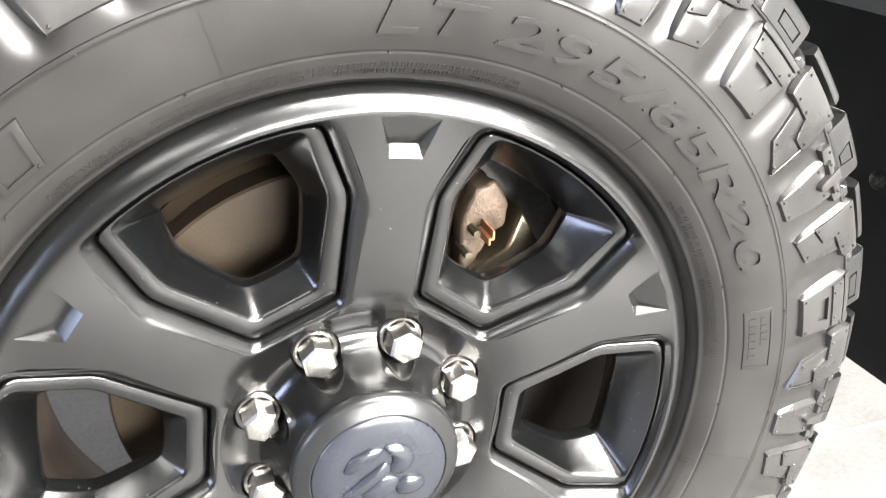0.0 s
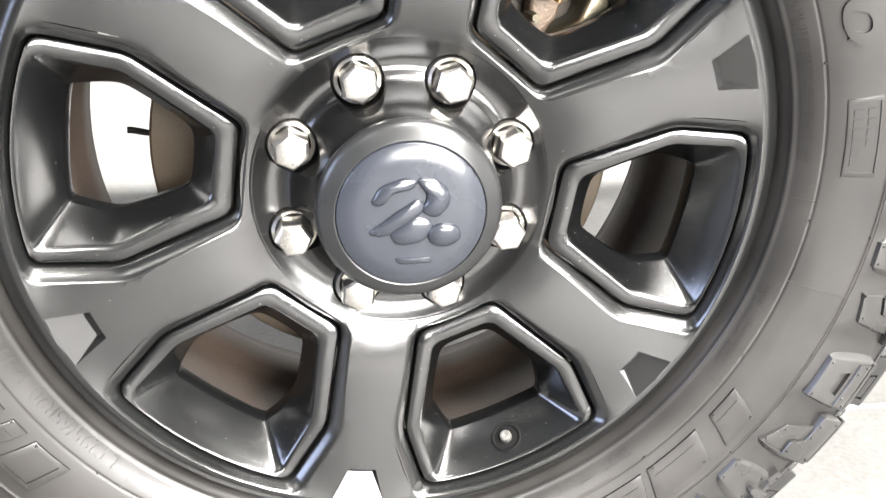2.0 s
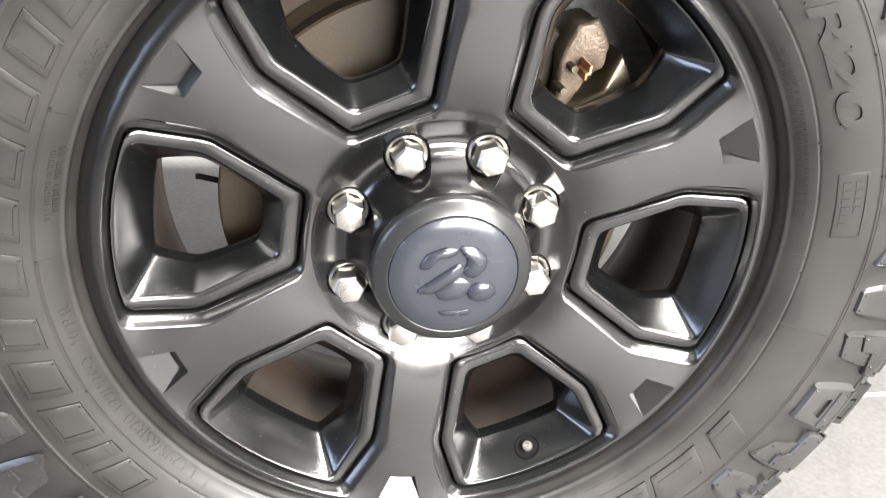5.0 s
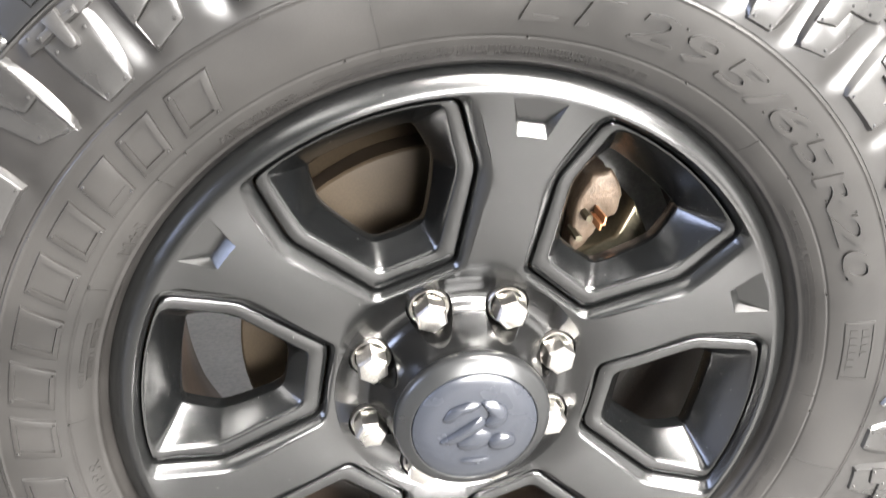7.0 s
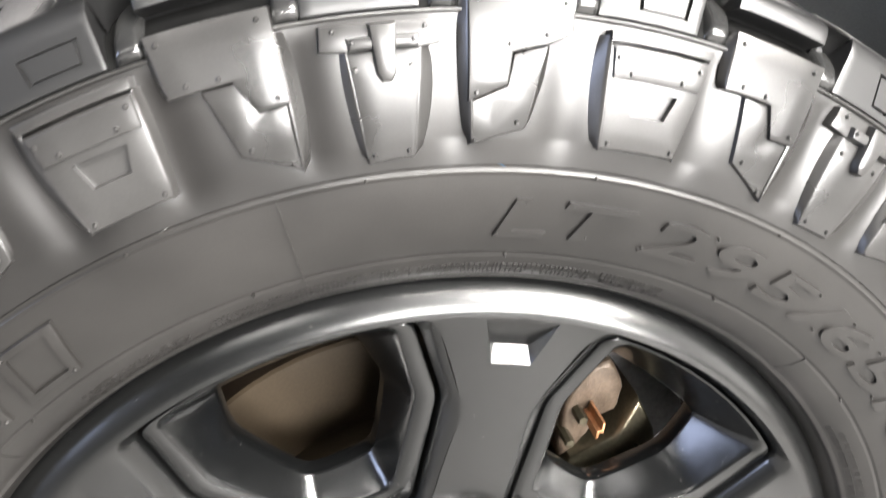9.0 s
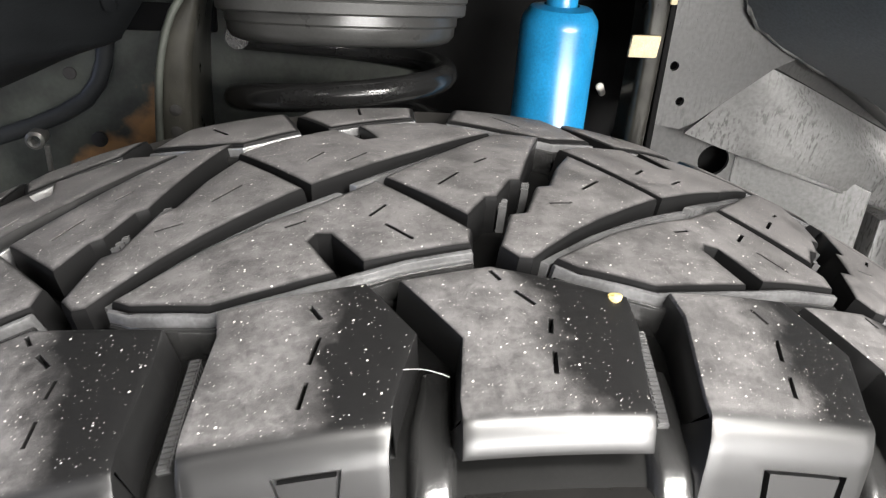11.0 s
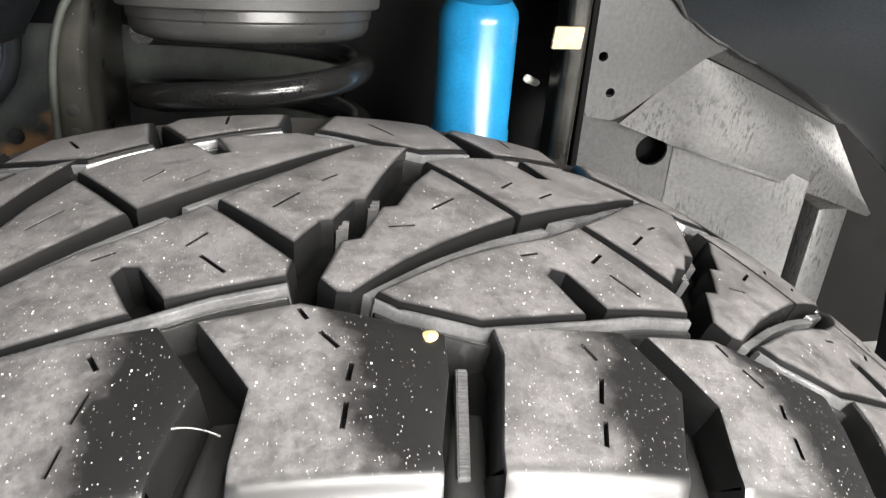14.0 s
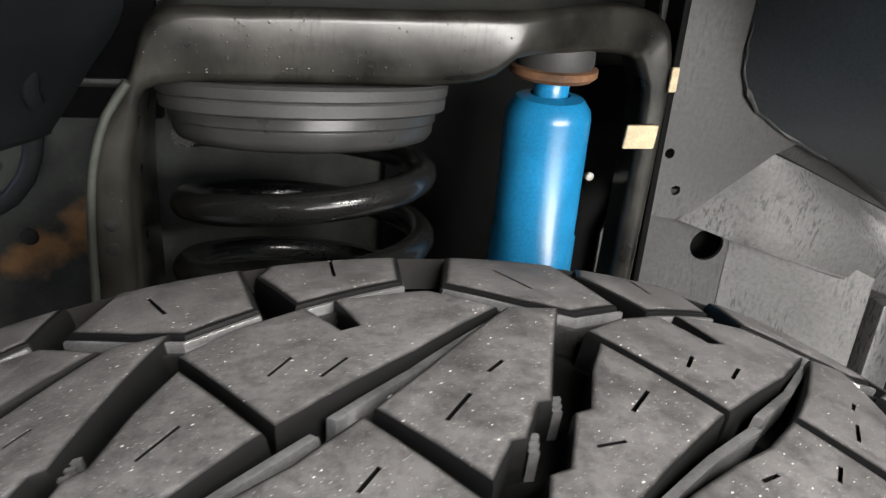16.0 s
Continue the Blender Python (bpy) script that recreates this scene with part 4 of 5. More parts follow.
def window_loop(I, K, O, R, rads):
    """Half outline of a window (mm), mirrored; the outer side follows the circle R."""
    a0 = math.atan2(O[0], O[1])
    arc = [(R * math.sin(a0 * f), R * math.cos(a0 * f), 0) for f in (0.75, 0.5, 0.25)]
    half = [(I[0], I[1], rads[0]), (K[0], K[1], rads[1]), (O[0], O[1], rads[2])] + arc
    other = [(-u, v, r) for u, v, r in reversed(half)]
    return [(p.x / 1000, p.y / 1000) for p in rounded(half + [(0, R, 0)] + other, 9)]


W_FACE = window_loop((37.5, 107.5), (81, 177), (86.5, 241.5), 256.4, (15, 36, 12))
W_LIP = window_loop((36.4, 108.8), (79.6, 178), (84.8, 241.2), 255.6, (14, 35, 12))
W_SLOPE = window_loop((34.8, 110.6), (76.6, 181), (81.4, 240.8), 254.6, (13, 34, 11))
W_BASE = window_loop((33.2, 112.2), (73.8, 184), (78.0, 240.6), 253.2, (12, 33, 11))
W_EDGE = window_loop((32.6, 113), (72.9, 184.8), (77.0, 240.2), 252.4, (12, 33, 11))
W_INS = window_loop((31.0, 115.2), (70.6, 185.9), (74.6, 239.2), 250.8, (12, 33, 11))
W_FLAT = window_loop((30.4, 116.0), (69.8, 186.2), (73.8, 238.8), 250.2, (12, 33, 11))
W_IN = window_loop((24.8, 127.2), (60.6, 187.6), (66.4, 240.2), 249.4, (11, 29, 9))
W_IN2 = window_loop((24.2, 128.4), (59.6, 188.0), (65.2, 239.4), 248.6, (11, 29, 9))
W_IN3 = window_loop((23.6, 129.8), (58.4, 188.4), (63.8, 238.4), 247.6, (13, 29, 11))
W_BACK = window_loop((21.4, 144.0), (46.5, 191.6), (41, 225), 227.5, (17, 30, 14))


def softened(loop, times):
    """The same loop with its corners relaxed."""
    p = np.array(loop)
    for k in range(times):
        p = 0.5 * p + 0.25 * (np.roll(p, 1, 0) + np.roll(p, -1, 0))
    return [tuple(q) for q in p]


W_BACK = softened(W_BACK, 7)


def put(loop, drop, flat=None):
    out = []
    for u, v in loop:
        r = math.hypot(u, v)
        out.append(Vector((u, (face_y(r) + arch(u, v) + drop) if flat is None else flat, v)))
    return out


def build_spokes():
    """One sixth of the face in (angle, radius), with its window and half notches cut out, then bent round."""
    bm = bmesh.new()
    to_polar = lambda lp: [(math.atan2(u, v) * 0.2, math.hypot(u, v)) for u, v in lp]
    A = radians(30) * 0.2
    n1, n2 = math.atan2(11, 226.5) * 0.2, math.atan2(20, 254) * 0.2
    ro, ri = 0.2575, 0.104
    outer = [(-A, ri), (A, ri), (A, 0.2268), (A - n1, 0.2268), (A - n2, 0.2545), (A, 0.2545), (A, ro), (-A, ro), (-A, 0.2545), (-A + n2, 0.2545), (-A + n1, 0.2268), (-A, 0.2268)]
    filled(bm, outer, [to_polar(W_FACE)])
    slice_grid(bm, np.arange(-A + 0.01, A - 0.005, 0.0105), np.arange(ri + 0.01, ro, 0.01))
    for v in bm.verts:
        a, r = v.co.x / 0.2, v.co.y
        v.co = Vector((r * math.sin(a), face_y(r) + arch(r * math.sin(a), r * math.cos(a)), r * math.cos(a)))
    loft(bm, [put(W_FACE, 0), put(W_LIP, 0.0004), put(W_SLOPE, 0.0026), put(W_BASE, 0.0058), put(W_EDGE, 0.0072), put(W_EDGE, 0.022)])
    # notch: floor rises outward to the rim, walls drop from the face (half on either side of the cut)
    for sgn in (-1, 1):
        base = radians(30) * sgn
        P = lambda r, da, d: Vector((r * math.sin(base - sgn * da), face_y(r) + d + arch(r * math.sin(base - sgn * da), r * math.cos(base - sgn * da)), r * math.cos(base - sgn * da)))
        a1, a2 = math.atan2(11, 226.5), math.atan2(20, 254)
        a1b = math.atan2(9.5, 234)
        c0, c1 = bm.verts.new(P(0.2268, 0, 0)), bm.verts.new(P(0.2268, a1, 0))
        d0, d1 = bm.verts.new(P(0.2345, 0, 0.0080)), bm.verts.new(P(0.2345, a1b, 0.0080))
        e0, f1 = bm.verts.new(P(0.2545, 0, 0)), bm.verts.new(P(0.2545, a2, 0))
        bm.faces.new((c0, c1, d1, d0)), bm.faces.new((d0, d1, f1, e0)), bm.faces.new((c1, f1, d1))
    geo = bm.copy()
    for k in range(1, 6):
        vmap = {}
        rot = Matrix.Rotation(radians(60 * k), 3, "Y")
        for v in geo.verts:
            vmap[v] = bm.verts.new(rot @ v.co)
        for f in geo.faces:
            bm.faces.new([vmap[v] for v in f.verts])
    geo.free()
    bmesh.ops.rotate(bm, verts=bm.verts, cent=(0, 0, 0), matrix=Matrix.Rotation(radians(37.5), 3, "Y"))
    bmesh.ops.remove_doubles(bm, verts=bm.verts, dist=2e-5)
    return part("spoke_face", bm, WHEEL, wheel, "satin charcoal spoke face", smooth=44)


build_spokes()
bm = bmesh.new()
loft(bm, [put(W_INS, 0.022), put(W_INS, 0.0082), put(W_FLAT, 0.0072), put(W_IN, 0.0072), put(W_IN2, 0.0077), put(W_IN3, 0.0092)]
     + [[p.lerp(q, f) for p, q in zip(put(softened(W_IN3, n), 0.0092), put(W_BACK, 0, 0.0300))] for f, n in ((0.06, 1), (0.22, 4), (0.5, 9), (0.78, 6), (0.94, 2))] + [put(W_BACK, 0, 0.0300), put(W_BACK, 0, 0.0420)])
bmesh.ops.rotate(bm, verts=bm.verts, cent=(0, 0, 0), matrix=Matrix.Rotation(radians(37.5), 3, "Y"))
ins = part("window_insert", bm, INSERT, wheel, smooth=60)
for k in range(1, 6):
    again(ins, radians(60 * k))

# rim lip and barrel
bm = bmesh.new()
revolve(bm, [(0.2560, -0.0159), (0.2575, -0.0159), (0.2592, -0.0156), (0.2612, -0.0148), (0.2634, -0.0136), (0.2658, -0.0121), (0.2684, -0.0101), (0.2708, -0.0079), (0.2727, -0.0055), (0.2739, -0.0028), (0.2744, 0.0006), (0.2743, 0.0030), (0.2720, 0.007), (0.2640, 0.012)], 180)
part("rim_lip", bm, WHEEL, wheel, smooth=40)
bm = bmesh.new()
revolve(bm, [(0.2640, 0.012), (0.2560, 0.020), (0.2300, 0.044), (0.2400, 0.058), (0.2450, 0.100), (0.2445, 0.118), (0.2390, 0.130), (0.2390, 0.160), (0.2480, 0.172), (0.2530, 0.196), (0.2620, 0.203), (0.2700, 0.208)], 120)
part("barrel", bm, BARREL, wheel, "brown brake-dusted rim barrel", smooth=40)


# hub: a bowl that rises to a bell under the cap, with eight lug pockets
HUB_R = [0.0575, 0.0600, 0.0630, 0.0655, 0.0680, 0.0705, 0.0735, 0.0770, 0.0810, 0.0860, 0.0915, 0.0970, 0.1010, 0.1042, 0.1056]
HUB_Y = [-0.0290, -0.0250, -0.0190, -0.0130, -0.0060, 0.0010, 0.0075, 0.0122, 0.0150, 0.0168, 0.0162, 0.0141, 0.0119, 0.0099, 0.0091]
HUB_G, HUB_V = eased(HUB_R, HUB_Y, 0.006)
HUB_R = list(np.linspace(0.0575, 0.1056, 60))
HUB_Y = list(np.interp(HUB_R, HUB_G, HUB_V))
HUB_S = [0.0] + list(np.cumsum(np.hypot(np.diff(HUB_R), np.diff(HUB_Y))))


def hub_y(r):
    return float(np.interp(r, HUB_R, HUB_Y))


LUGS = [22.5 + 45 * k for k in range(8)]


def pocket(a, grow=1.0):
    """A round pocket about a lug."""
    ca, sa = math.cos(radians(a)), math.sin(radians(a))
    pts = []
    for j in range(36):
        t = radians(10 * j)
        u, v = 0.0184 * grow * math.sin(t), 0.0822 + 0.0184 * grow * math.cos(t)
        pts.append((u * ca + v * sa, -u * sa + v * ca))
    return pts


bm = bmesh.new()
wide = radians(22.5) * 0.08
hole = [(math.atan2(u, v) * 0.08, float(np.interp(math.hypot(u, v), HUB_R, HUB_S))) for u, v in pocket(0)]
filled(bm, [(-wide, 0), (wide, 0), (wide, HUB_S[-1]), (-wide, HUB_S[-1])], [hole])
slice_grid(bm, np.arange(-wide + 0.003, wide, 0.003), np.arange(0.0025, HUB_S[-1], 0.0025))
sector = [((v.co.x / 0.08), float(np.interp(v.co.y, HUB_S, HUB_R)), float(np.interp(v.co.y, HUB_S, HUB_Y))) for v in bm.verts]
for v, (a, r, y) in zip(bm.verts, sector):
    v.co = Vector((r * math.sin(a), y, r * math.cos(a)))
geo = bm.copy()
for k in range(1, 8):
    rot = Matrix.Rotation(radians(45 * k), 3, "Y")
    vmap = {v: bm.verts.new(rot @ v.co) for v in geo.verts}
    for f in geo.faces:
        bm.faces.new([vmap[v] for v in f.verts])
geo.free()
bmesh.ops.rotate(bm, verts=bm.verts, cent=(0, 0, 0), matrix=Matrix.Rotation(radians(22.5), 3, "Y"))
bmesh.ops.remove_doubles(bm, verts=bm.verts, dist=2e-5)
hub = part("hub_face", bm, HUBBLACK, wheel, "glossy black bell-shaped hub with lug pockets", smooth=0)
hub.data.polygons.foreach_set("use_smooth", [True] * len(hub.data.polygons))
if sum(p.normal.y for p in hub.data.polygons) > 0:
    hub.data.flip_normals()
face_way = []
for v in hub.data.vertices:
    r = math.hypot(v.co.x, v.co.z)
    d = (hub_y(r + 0.0022) - hub_y(r - 0.0022)) / (min(r + 0.0022, HUB_R[-1]) - max(r - 0.0022, HUB_R[0]))
    face_way.append(Vector((d * v.co.x / r, -1, d * v.co.z / r)).normalized())
hub.data.normals_split_custom_set_from_vertices(face_way)
for a in LUGS:
    bm = bmesh.new()
    top = [Vector((u, hub_y(math.hypot(u, v)), v)) for u, v in pocket(a)]
    mid = [Vector((u, hub_y(math.hypot(u, v)) + 0.0005, v)) for u, v in pocket(a, 0.98)]
    low = [Vector((u, hub_y(math.hypot(u, v)) + 0.003, v)) for u, v in pocket(a, 0.965)]
    deep = [Vector((u, 0.044, v)) for u, v in pocket(a, 0.95)]
    loft(bm, [top, mid, low, deep], close_last=True)
    part("lug_pocket", bm, HUBBLACK, hub, smooth=50)


def hexagon(r, y, a, turn=0):
    out = []
    for j in range(6):
        t = radians(60 * j + turn)
        p = polar(0.0826, a, y)
        out.append(p + Vector((r * math.sin(t), 0, r * math.cos(t))))
    return out


rng = random.Random(4)
for a in LUGS:
    bm = bmesh.new()
    turn = rng.uniform(0, 60)
    loft(bm, [hexagon(0.0128, 0.034, a, turn), hexagon(0.0135, 0.030, a, turn), hexagon(0.0135, -0.0006, a, turn), hexagon(0.0130, -0.0026, a, turn), hexagon(0.0112, -0.0044, a, turn), hexagon(0.0100, -0.0048, a, turn)], close_last=True)
    nut = part("lug_nut", bm, CHROME, wheel, "chrome hexagonal lug nut", smooth=25)
    bm = bmesh.new()
    c = polar(0.0826, a, 0)
    rows = []
    ring = lambda r, y: [c + Vector((r * math.sin(2 * math.pi * j / 28), y, r * math.cos(2 * math.pi * j / 28))) for j in range(28)]
    loft(bm, [ring(0.0133, 0.0150), ring(0.0158, 0.0135), ring(0.0168, 0.0155), ring(0.0168, 0.042)])
    part("collar", bm, CHROME, nut, smooth=40)

# centre cap
bm = bmesh.new()
revolve(bm, [(0.0500, 0.030), (0.0510, 0.002), (0.0540, -0.014), (0.0600, -0.0235), (0.0622, -0.0265), (0.0626, -0.029), (0.0622, -0.0318), (0.0608, -0.0342), (0.0585, -0.0358), (0.0520, -0.0394), (0.0505, -0.0400), (0.0498, -0.0397), (0.0496, -0.0385)], 96)
cap = part("centre_cap", bm, CAP, wheel, "dark grey domed centre cap", smooth=40)
bm = bmesh.new()
revolve(bm, [(0.0497, -0.0385), (0.0490, -0.0402), (0.0484, -0.0408), (0.036, -0.0422), (0.018, -0.0431), (0.0, -0.0434)], 96)
part("cap_disc", bm, DISC, cap, "blue-grey satin disc with an embossed badge", smooth=40)

def mound(outline, height, lean=(0, 0)):
    """A smooth raised form on the cap's disc: outline in mm from its centre."""
    pts = rounded([(u / 1000, v / 1000, 0.012) for u, v in outline], 9)
    cx, cz = sum(p.x for p in pts) / len(pts), sum(p.y for p in pts) / len(pts)
    base_y = lambda x, z: float(np.interp(math.hypot(x, z), [0, 0.018, 0.036, 0.0484], [-0.0434, -0.0431, -0.0422, -0.0408]))
    loops = []
    for f, h in [(1.0, -0.0004)] + [(math.cos(radians(d)), height * math.sin(radians(d))) for d in (8, 16, 26, 36, 48, 60, 72, 82)]:
        lp = []
        for p in pts:
            x, z = cx + (p.x - cx) * f + lean[0] / 1000 * (1 - f), cz + (p.y - cz) * f + lean[1] / 1000 * (1 - f)
            lp.append(Vector((x, base_y(x, z) - h, z)))
        loops.append(lp)
    bm = bmesh.new()
    loft(bm, loops, close_last=True)
    return bm


# plain embossed forms in place of the maker's badge
for o, h, ln in (([(-28, 9), (-22, 21), (-6, 27), (4, 25), (0, 19), (-14, 16), (-20, 7)], 0.003, (0, 3)),
                 ([(0, 27), (14, 27), (24, 19), (25, 8), (15, -2), (4, 4), (10, 14)], 0.0035, (4, 0)),
                 ([(-31, -12), (-12, 3), (4, 14), (9, 6), (-2, -4), (-18, -14)], 0.003, (0, 2)),
                 ([(-16, -12), (2, 2), (16, -4), (8, -18), (-10, -20)], 0.0025, (0, 0)),
                 ([(9, -10), (18, -3), (31, -6), (34, -16), (24, -22), (12, -20)], 0.0035, (0, 3)),
                 ([(-12, -29), (14, -28), (14, -33), (-8, -34)], 0.0022, (0, 2))):
    part("embossed_form", mound(o, h * 1.35, ln), DISC, cap, smooth=80)

# valve, set square to the sloping side of its window
seat = Vector((0.0920, 0.0097, -0.2203))
out = Vector((-0.337, -0.488, 0.805)).normalized()
side_a = out.orthogonal().normalized()
side_b = out.cross(side_a)
ring = lambda r, h, n=32: [seat + out * h + r * (side_a * math.cos(2 * math.pi * j / n) + side_b * math.sin(2 * math.pi * j / n)) for j in range(n)]
bm = bmesh.new()
loft(bm, [ring(0.0126, -0.003), ring(0.0124, 0.0012), ring(0.0116, 0.0020), ring(0.0106, 0.0018), ring(0.0098, 0.0005), ring(0.0050, 0.0004)], close_last=True)
part("valve_grommet", bm, GAP, wheel, "round black valve recess", smooth=40)
bm = bmesh.new()
ribbed = lambda r, h: [seat + out * h + (r if j % 2 else r * 0.9) * (side_a * math.cos(2 * math.pi * j / 24) + side_b * math.sin(2 * math.pi * j / 24)) for j in range(24)]
loft(bm, [ribbed(0.0050, -0.002), ribbed(0.0050, 0.0044), ribbed(0.0043, 0.0056), ribbed(0.0024, 0.0058), ribbed(0.0019, 0.0046)], close_last=True)
part("valve_cap", bm, BRASS, wheel, "small ribbed metal valve cap", smooth=25)

# ==== brake ====
brake = empty("brake_rotor", HUB, "dark vented brake rotor behind the wheel spokes", "brake rotor")
bm = bmesh.new()
revolve(bm, [(0.05, 0.055), (0.095, 0.056), (0.105, 0.062), (0.107, 0.095), (0.182, 0.096), (0.184, 0.098), (0.184, 0.128), (0.182, 0.130), (0.09, 0.131)], 72)
part("rotor_disc", bm, ROTOR, brake, "brown dusty iron disc", smooth=35)
bm = bmesh.new()
revolve(bm, [(0.085, 0.078), (0.112, 0.078), (0.1165, 0.080), (0.1185, 0.086), (0.121, 0.098), (0.128, 0.103), (0.150, 0.106), (0.166, 0.112), (0.180, 0.124), (0.192, 0.142), (0.09, 0.15)], 48, -58, 14)
part("backing_plate", bm, ROTOR, brake, "smooth brown dusty backing plate", smooth=40)
bm = bmesh.new()
tube(bm, [(-0.207, 0.14, 0.0075), (-0.204, 0.14, 0.0075), (-0.165, 0.118, 0.0075)], 0.0028, 10)
part("bleeder_pin", bm, GAP, brake, "small black pin", smooth=50)
bm = bmesh.new()
revolve(bm, [(0.10, 0.150), (0.205, 0.150), (0.222, 0.146), (0.232, 0.138), (0.232, 0.141), (0.222, 0.150), (0.10, 0.154)], 60, -62, 40)
part("dust_shield", bm, BARREL, brake, "brown dusty sheet-metal splash shield", smooth=40)

def lumpy(bm, amount, scale, seed):
    bmesh.ops.subdivide_edges(bm, edges=bm.edges[:], cuts=3, use_grid_fill=True)
    for v in bm.verts:
        v.co += Vector(noise.noise_vector(v.co * scale + Vector((seed, 0, 0)))) * amount


caliper = empty("brake_caliper", (0.13, 0.09, 0.55), "gold zinc-plated brake caliper with a copper clip, behind the spokes", "brake caliper")
co = Vector((0.13, 0.09, 0.55))
shape = lambda pts, k=1.0, cx=0.13, cz=0.55: [(cx + (x - cx) * k - co.x, cz + (z - cz) * k - co.z) for x, z in pts]
bm = bmesh.new()
prism(bm, shape([(0.084, 0.505), (0.086, 0.575), (0.100, 0.606), (0.122, 0.612), (0.142, 0.582), (0.134, 0.556), (0.117, 0.545), (0.103, 0.516)], 0.72, 0.136, 0.578), -0.020, 0.03, 0.004)
lumpy(bm, 0.0028, 60, 1)
part("casting", bm, BRONZE, caliper, "rough gold cast housing", smooth=60)
bm = bmesh.new()
prism(bm, shape([(0.104, 0.500), (0.112, 0.530), (0.135, 0.542), (0.145, 0.566), (0.157, 0.545), (0.168, 0.508), (0.150, 0.502)], 1.3, 0.136, 0.528), -0.028, 0.03, 0.004)
part("anchor_bracket", bm, IRON_GOLD, caliper, "olive gold anchor bracket", smooth=40)
bm = bmesh.new()
prism(bm, shape([(0.116, 0.548), (0.120, 0.548), (0.1205, 0.556), (0.1265, 0.556), (0.1275, 0.572), (0.1235, 0.573), (0.1225, 0.561), (0.1165, 0.560)], 0.5, 0.107, 0.573), -0.046, -0.020, 0.0008)
part("clip", bm, COPPER, caliper, "copper spring clip")
for bx, bz, br in ((0.107, 0.566, 0.0038), (0.100, 0.548, 0.0036)):
    bm = bmesh.new()
    bolt = lambda r, y: [Vector((bx - co.x + r * math.sin(math.pi * j / 3), y, bz - co.z + r * math.cos(math.pi * j / 3))) for j in range(6)]
    loft(bm, [bolt(br, -0.01), bolt(br, -0.032), bolt(br * 0.85, -0.034)], close_last=True)
    part("bolt", bm, IRON_GOLD, caliper, "olive gold hexagon bolt", smooth=25)
bm = bmesh.new()
prism(bm, [(0.080, 0.585), (0.080, 0.67), (0.196, 0.67), (0.232, 0.56), (0.226, 0.50), (0.196, 0.47), (0.190, 0.42), (0.170, 0.42), (0.172, 0.51)], 0.135, 0.165, 0.004)
tagged(finish("steering_knuckle", bm, ALLOY), "grey cast steering knuckle behind the rotor", "knuckle")

# ==== suspension ====
spring = empty("coil_spring", (-0.020, 0.412, 0.598), "black coil spring between its seat and the axle", "coil spring")
bm = bmesh.new()
pts = []
for i in range(260):
    t = i / 259
    a = 2 * math.pi * 6.33 * t + 0.925
    pts.append((0.079 * math.cos(a), 0.079 * math.sin(a), -0.03 + 0.281 * t))
tube(bm, pts, 0.0098, 12)
part("coil", bm, SPRING, spring, smooth=60)
bm = bmesh.new()
turned(bm, (0, 0, 0), [(0.0, 0.2500), (0.074, 0.2500), (0.081, 0.2525), (0.0845, 0.2570), (0.0850, 0.2630), (0.0865, 0.2645), (0.0868, 0.2710), (0.0, 0.2712)], 56)
part("isolator", bm, WETRUBBER, spring, "grey rubber spring isolator", smooth=40)
bm = bmesh.new()
turned(bm, (0, 0, 0), [(0.0, 0.2708), (0.0905, 0.2708), (0.0925, 0.2722), (0.0932, 0.2790), (0.0922, 0.2800), (0.0940, 0.2812), (0.0946, 0.2870), (0.0925, 0.2890), (0.0, 0.289)], 56)
part("spring_seat", bm, ISOLATOR, spring, "dark spring seat cup", smooth=40)
spring.rotation_euler = (radians(-10), 0, 0)

shock = empty("shock_absorber", (0.149, 0.455, 0.60), "bright blue painted shock absorber with a rusty top washer", "shock absorber")
bm = bmesh.new()
turned(bm, (0, 0, 0), [(0.0, 0.0), (0.0316, 0.0), (0.0316, 0.172), (0.0305, 0.1735), (0.0305, 0.262), (0.0295, 0.268), (0.024, 0.2755), (0.014, 0.2775)], 48)
part("body", bm, BLUE, shock, smooth=40)
bm = bmesh.new()
turned(bm, (0, 0, 0), [(0.0125, 0.275), (0.0125, 0.288), (0.011, 0.290), (0.0, 0.290)], 12)
part("neck", bm, BLUE, shock, smooth=40)
bm = bmesh.new()
turned(bm, (0, 0, 0), [(0.0, 0.2895), (0.027, 0.2895), (0.0305, 0.2925), (0.0305, 0.297), (0.028, 0.298), (0.0, 0.298)], 40)
part("washer", bm, RUST, shock, "rusty steel washer", smooth=40)
bm = bmesh.new()
turned(bm, (0, 0, 0), [(0.0, 0.298), (0.0265, 0.298), (0.0275, 0.302), (0.0265, 0.312), (0.0, 0.312)], 40)
part("bushing", bm, ISOLATOR, shock, "grey rubber bushing", smooth=40)

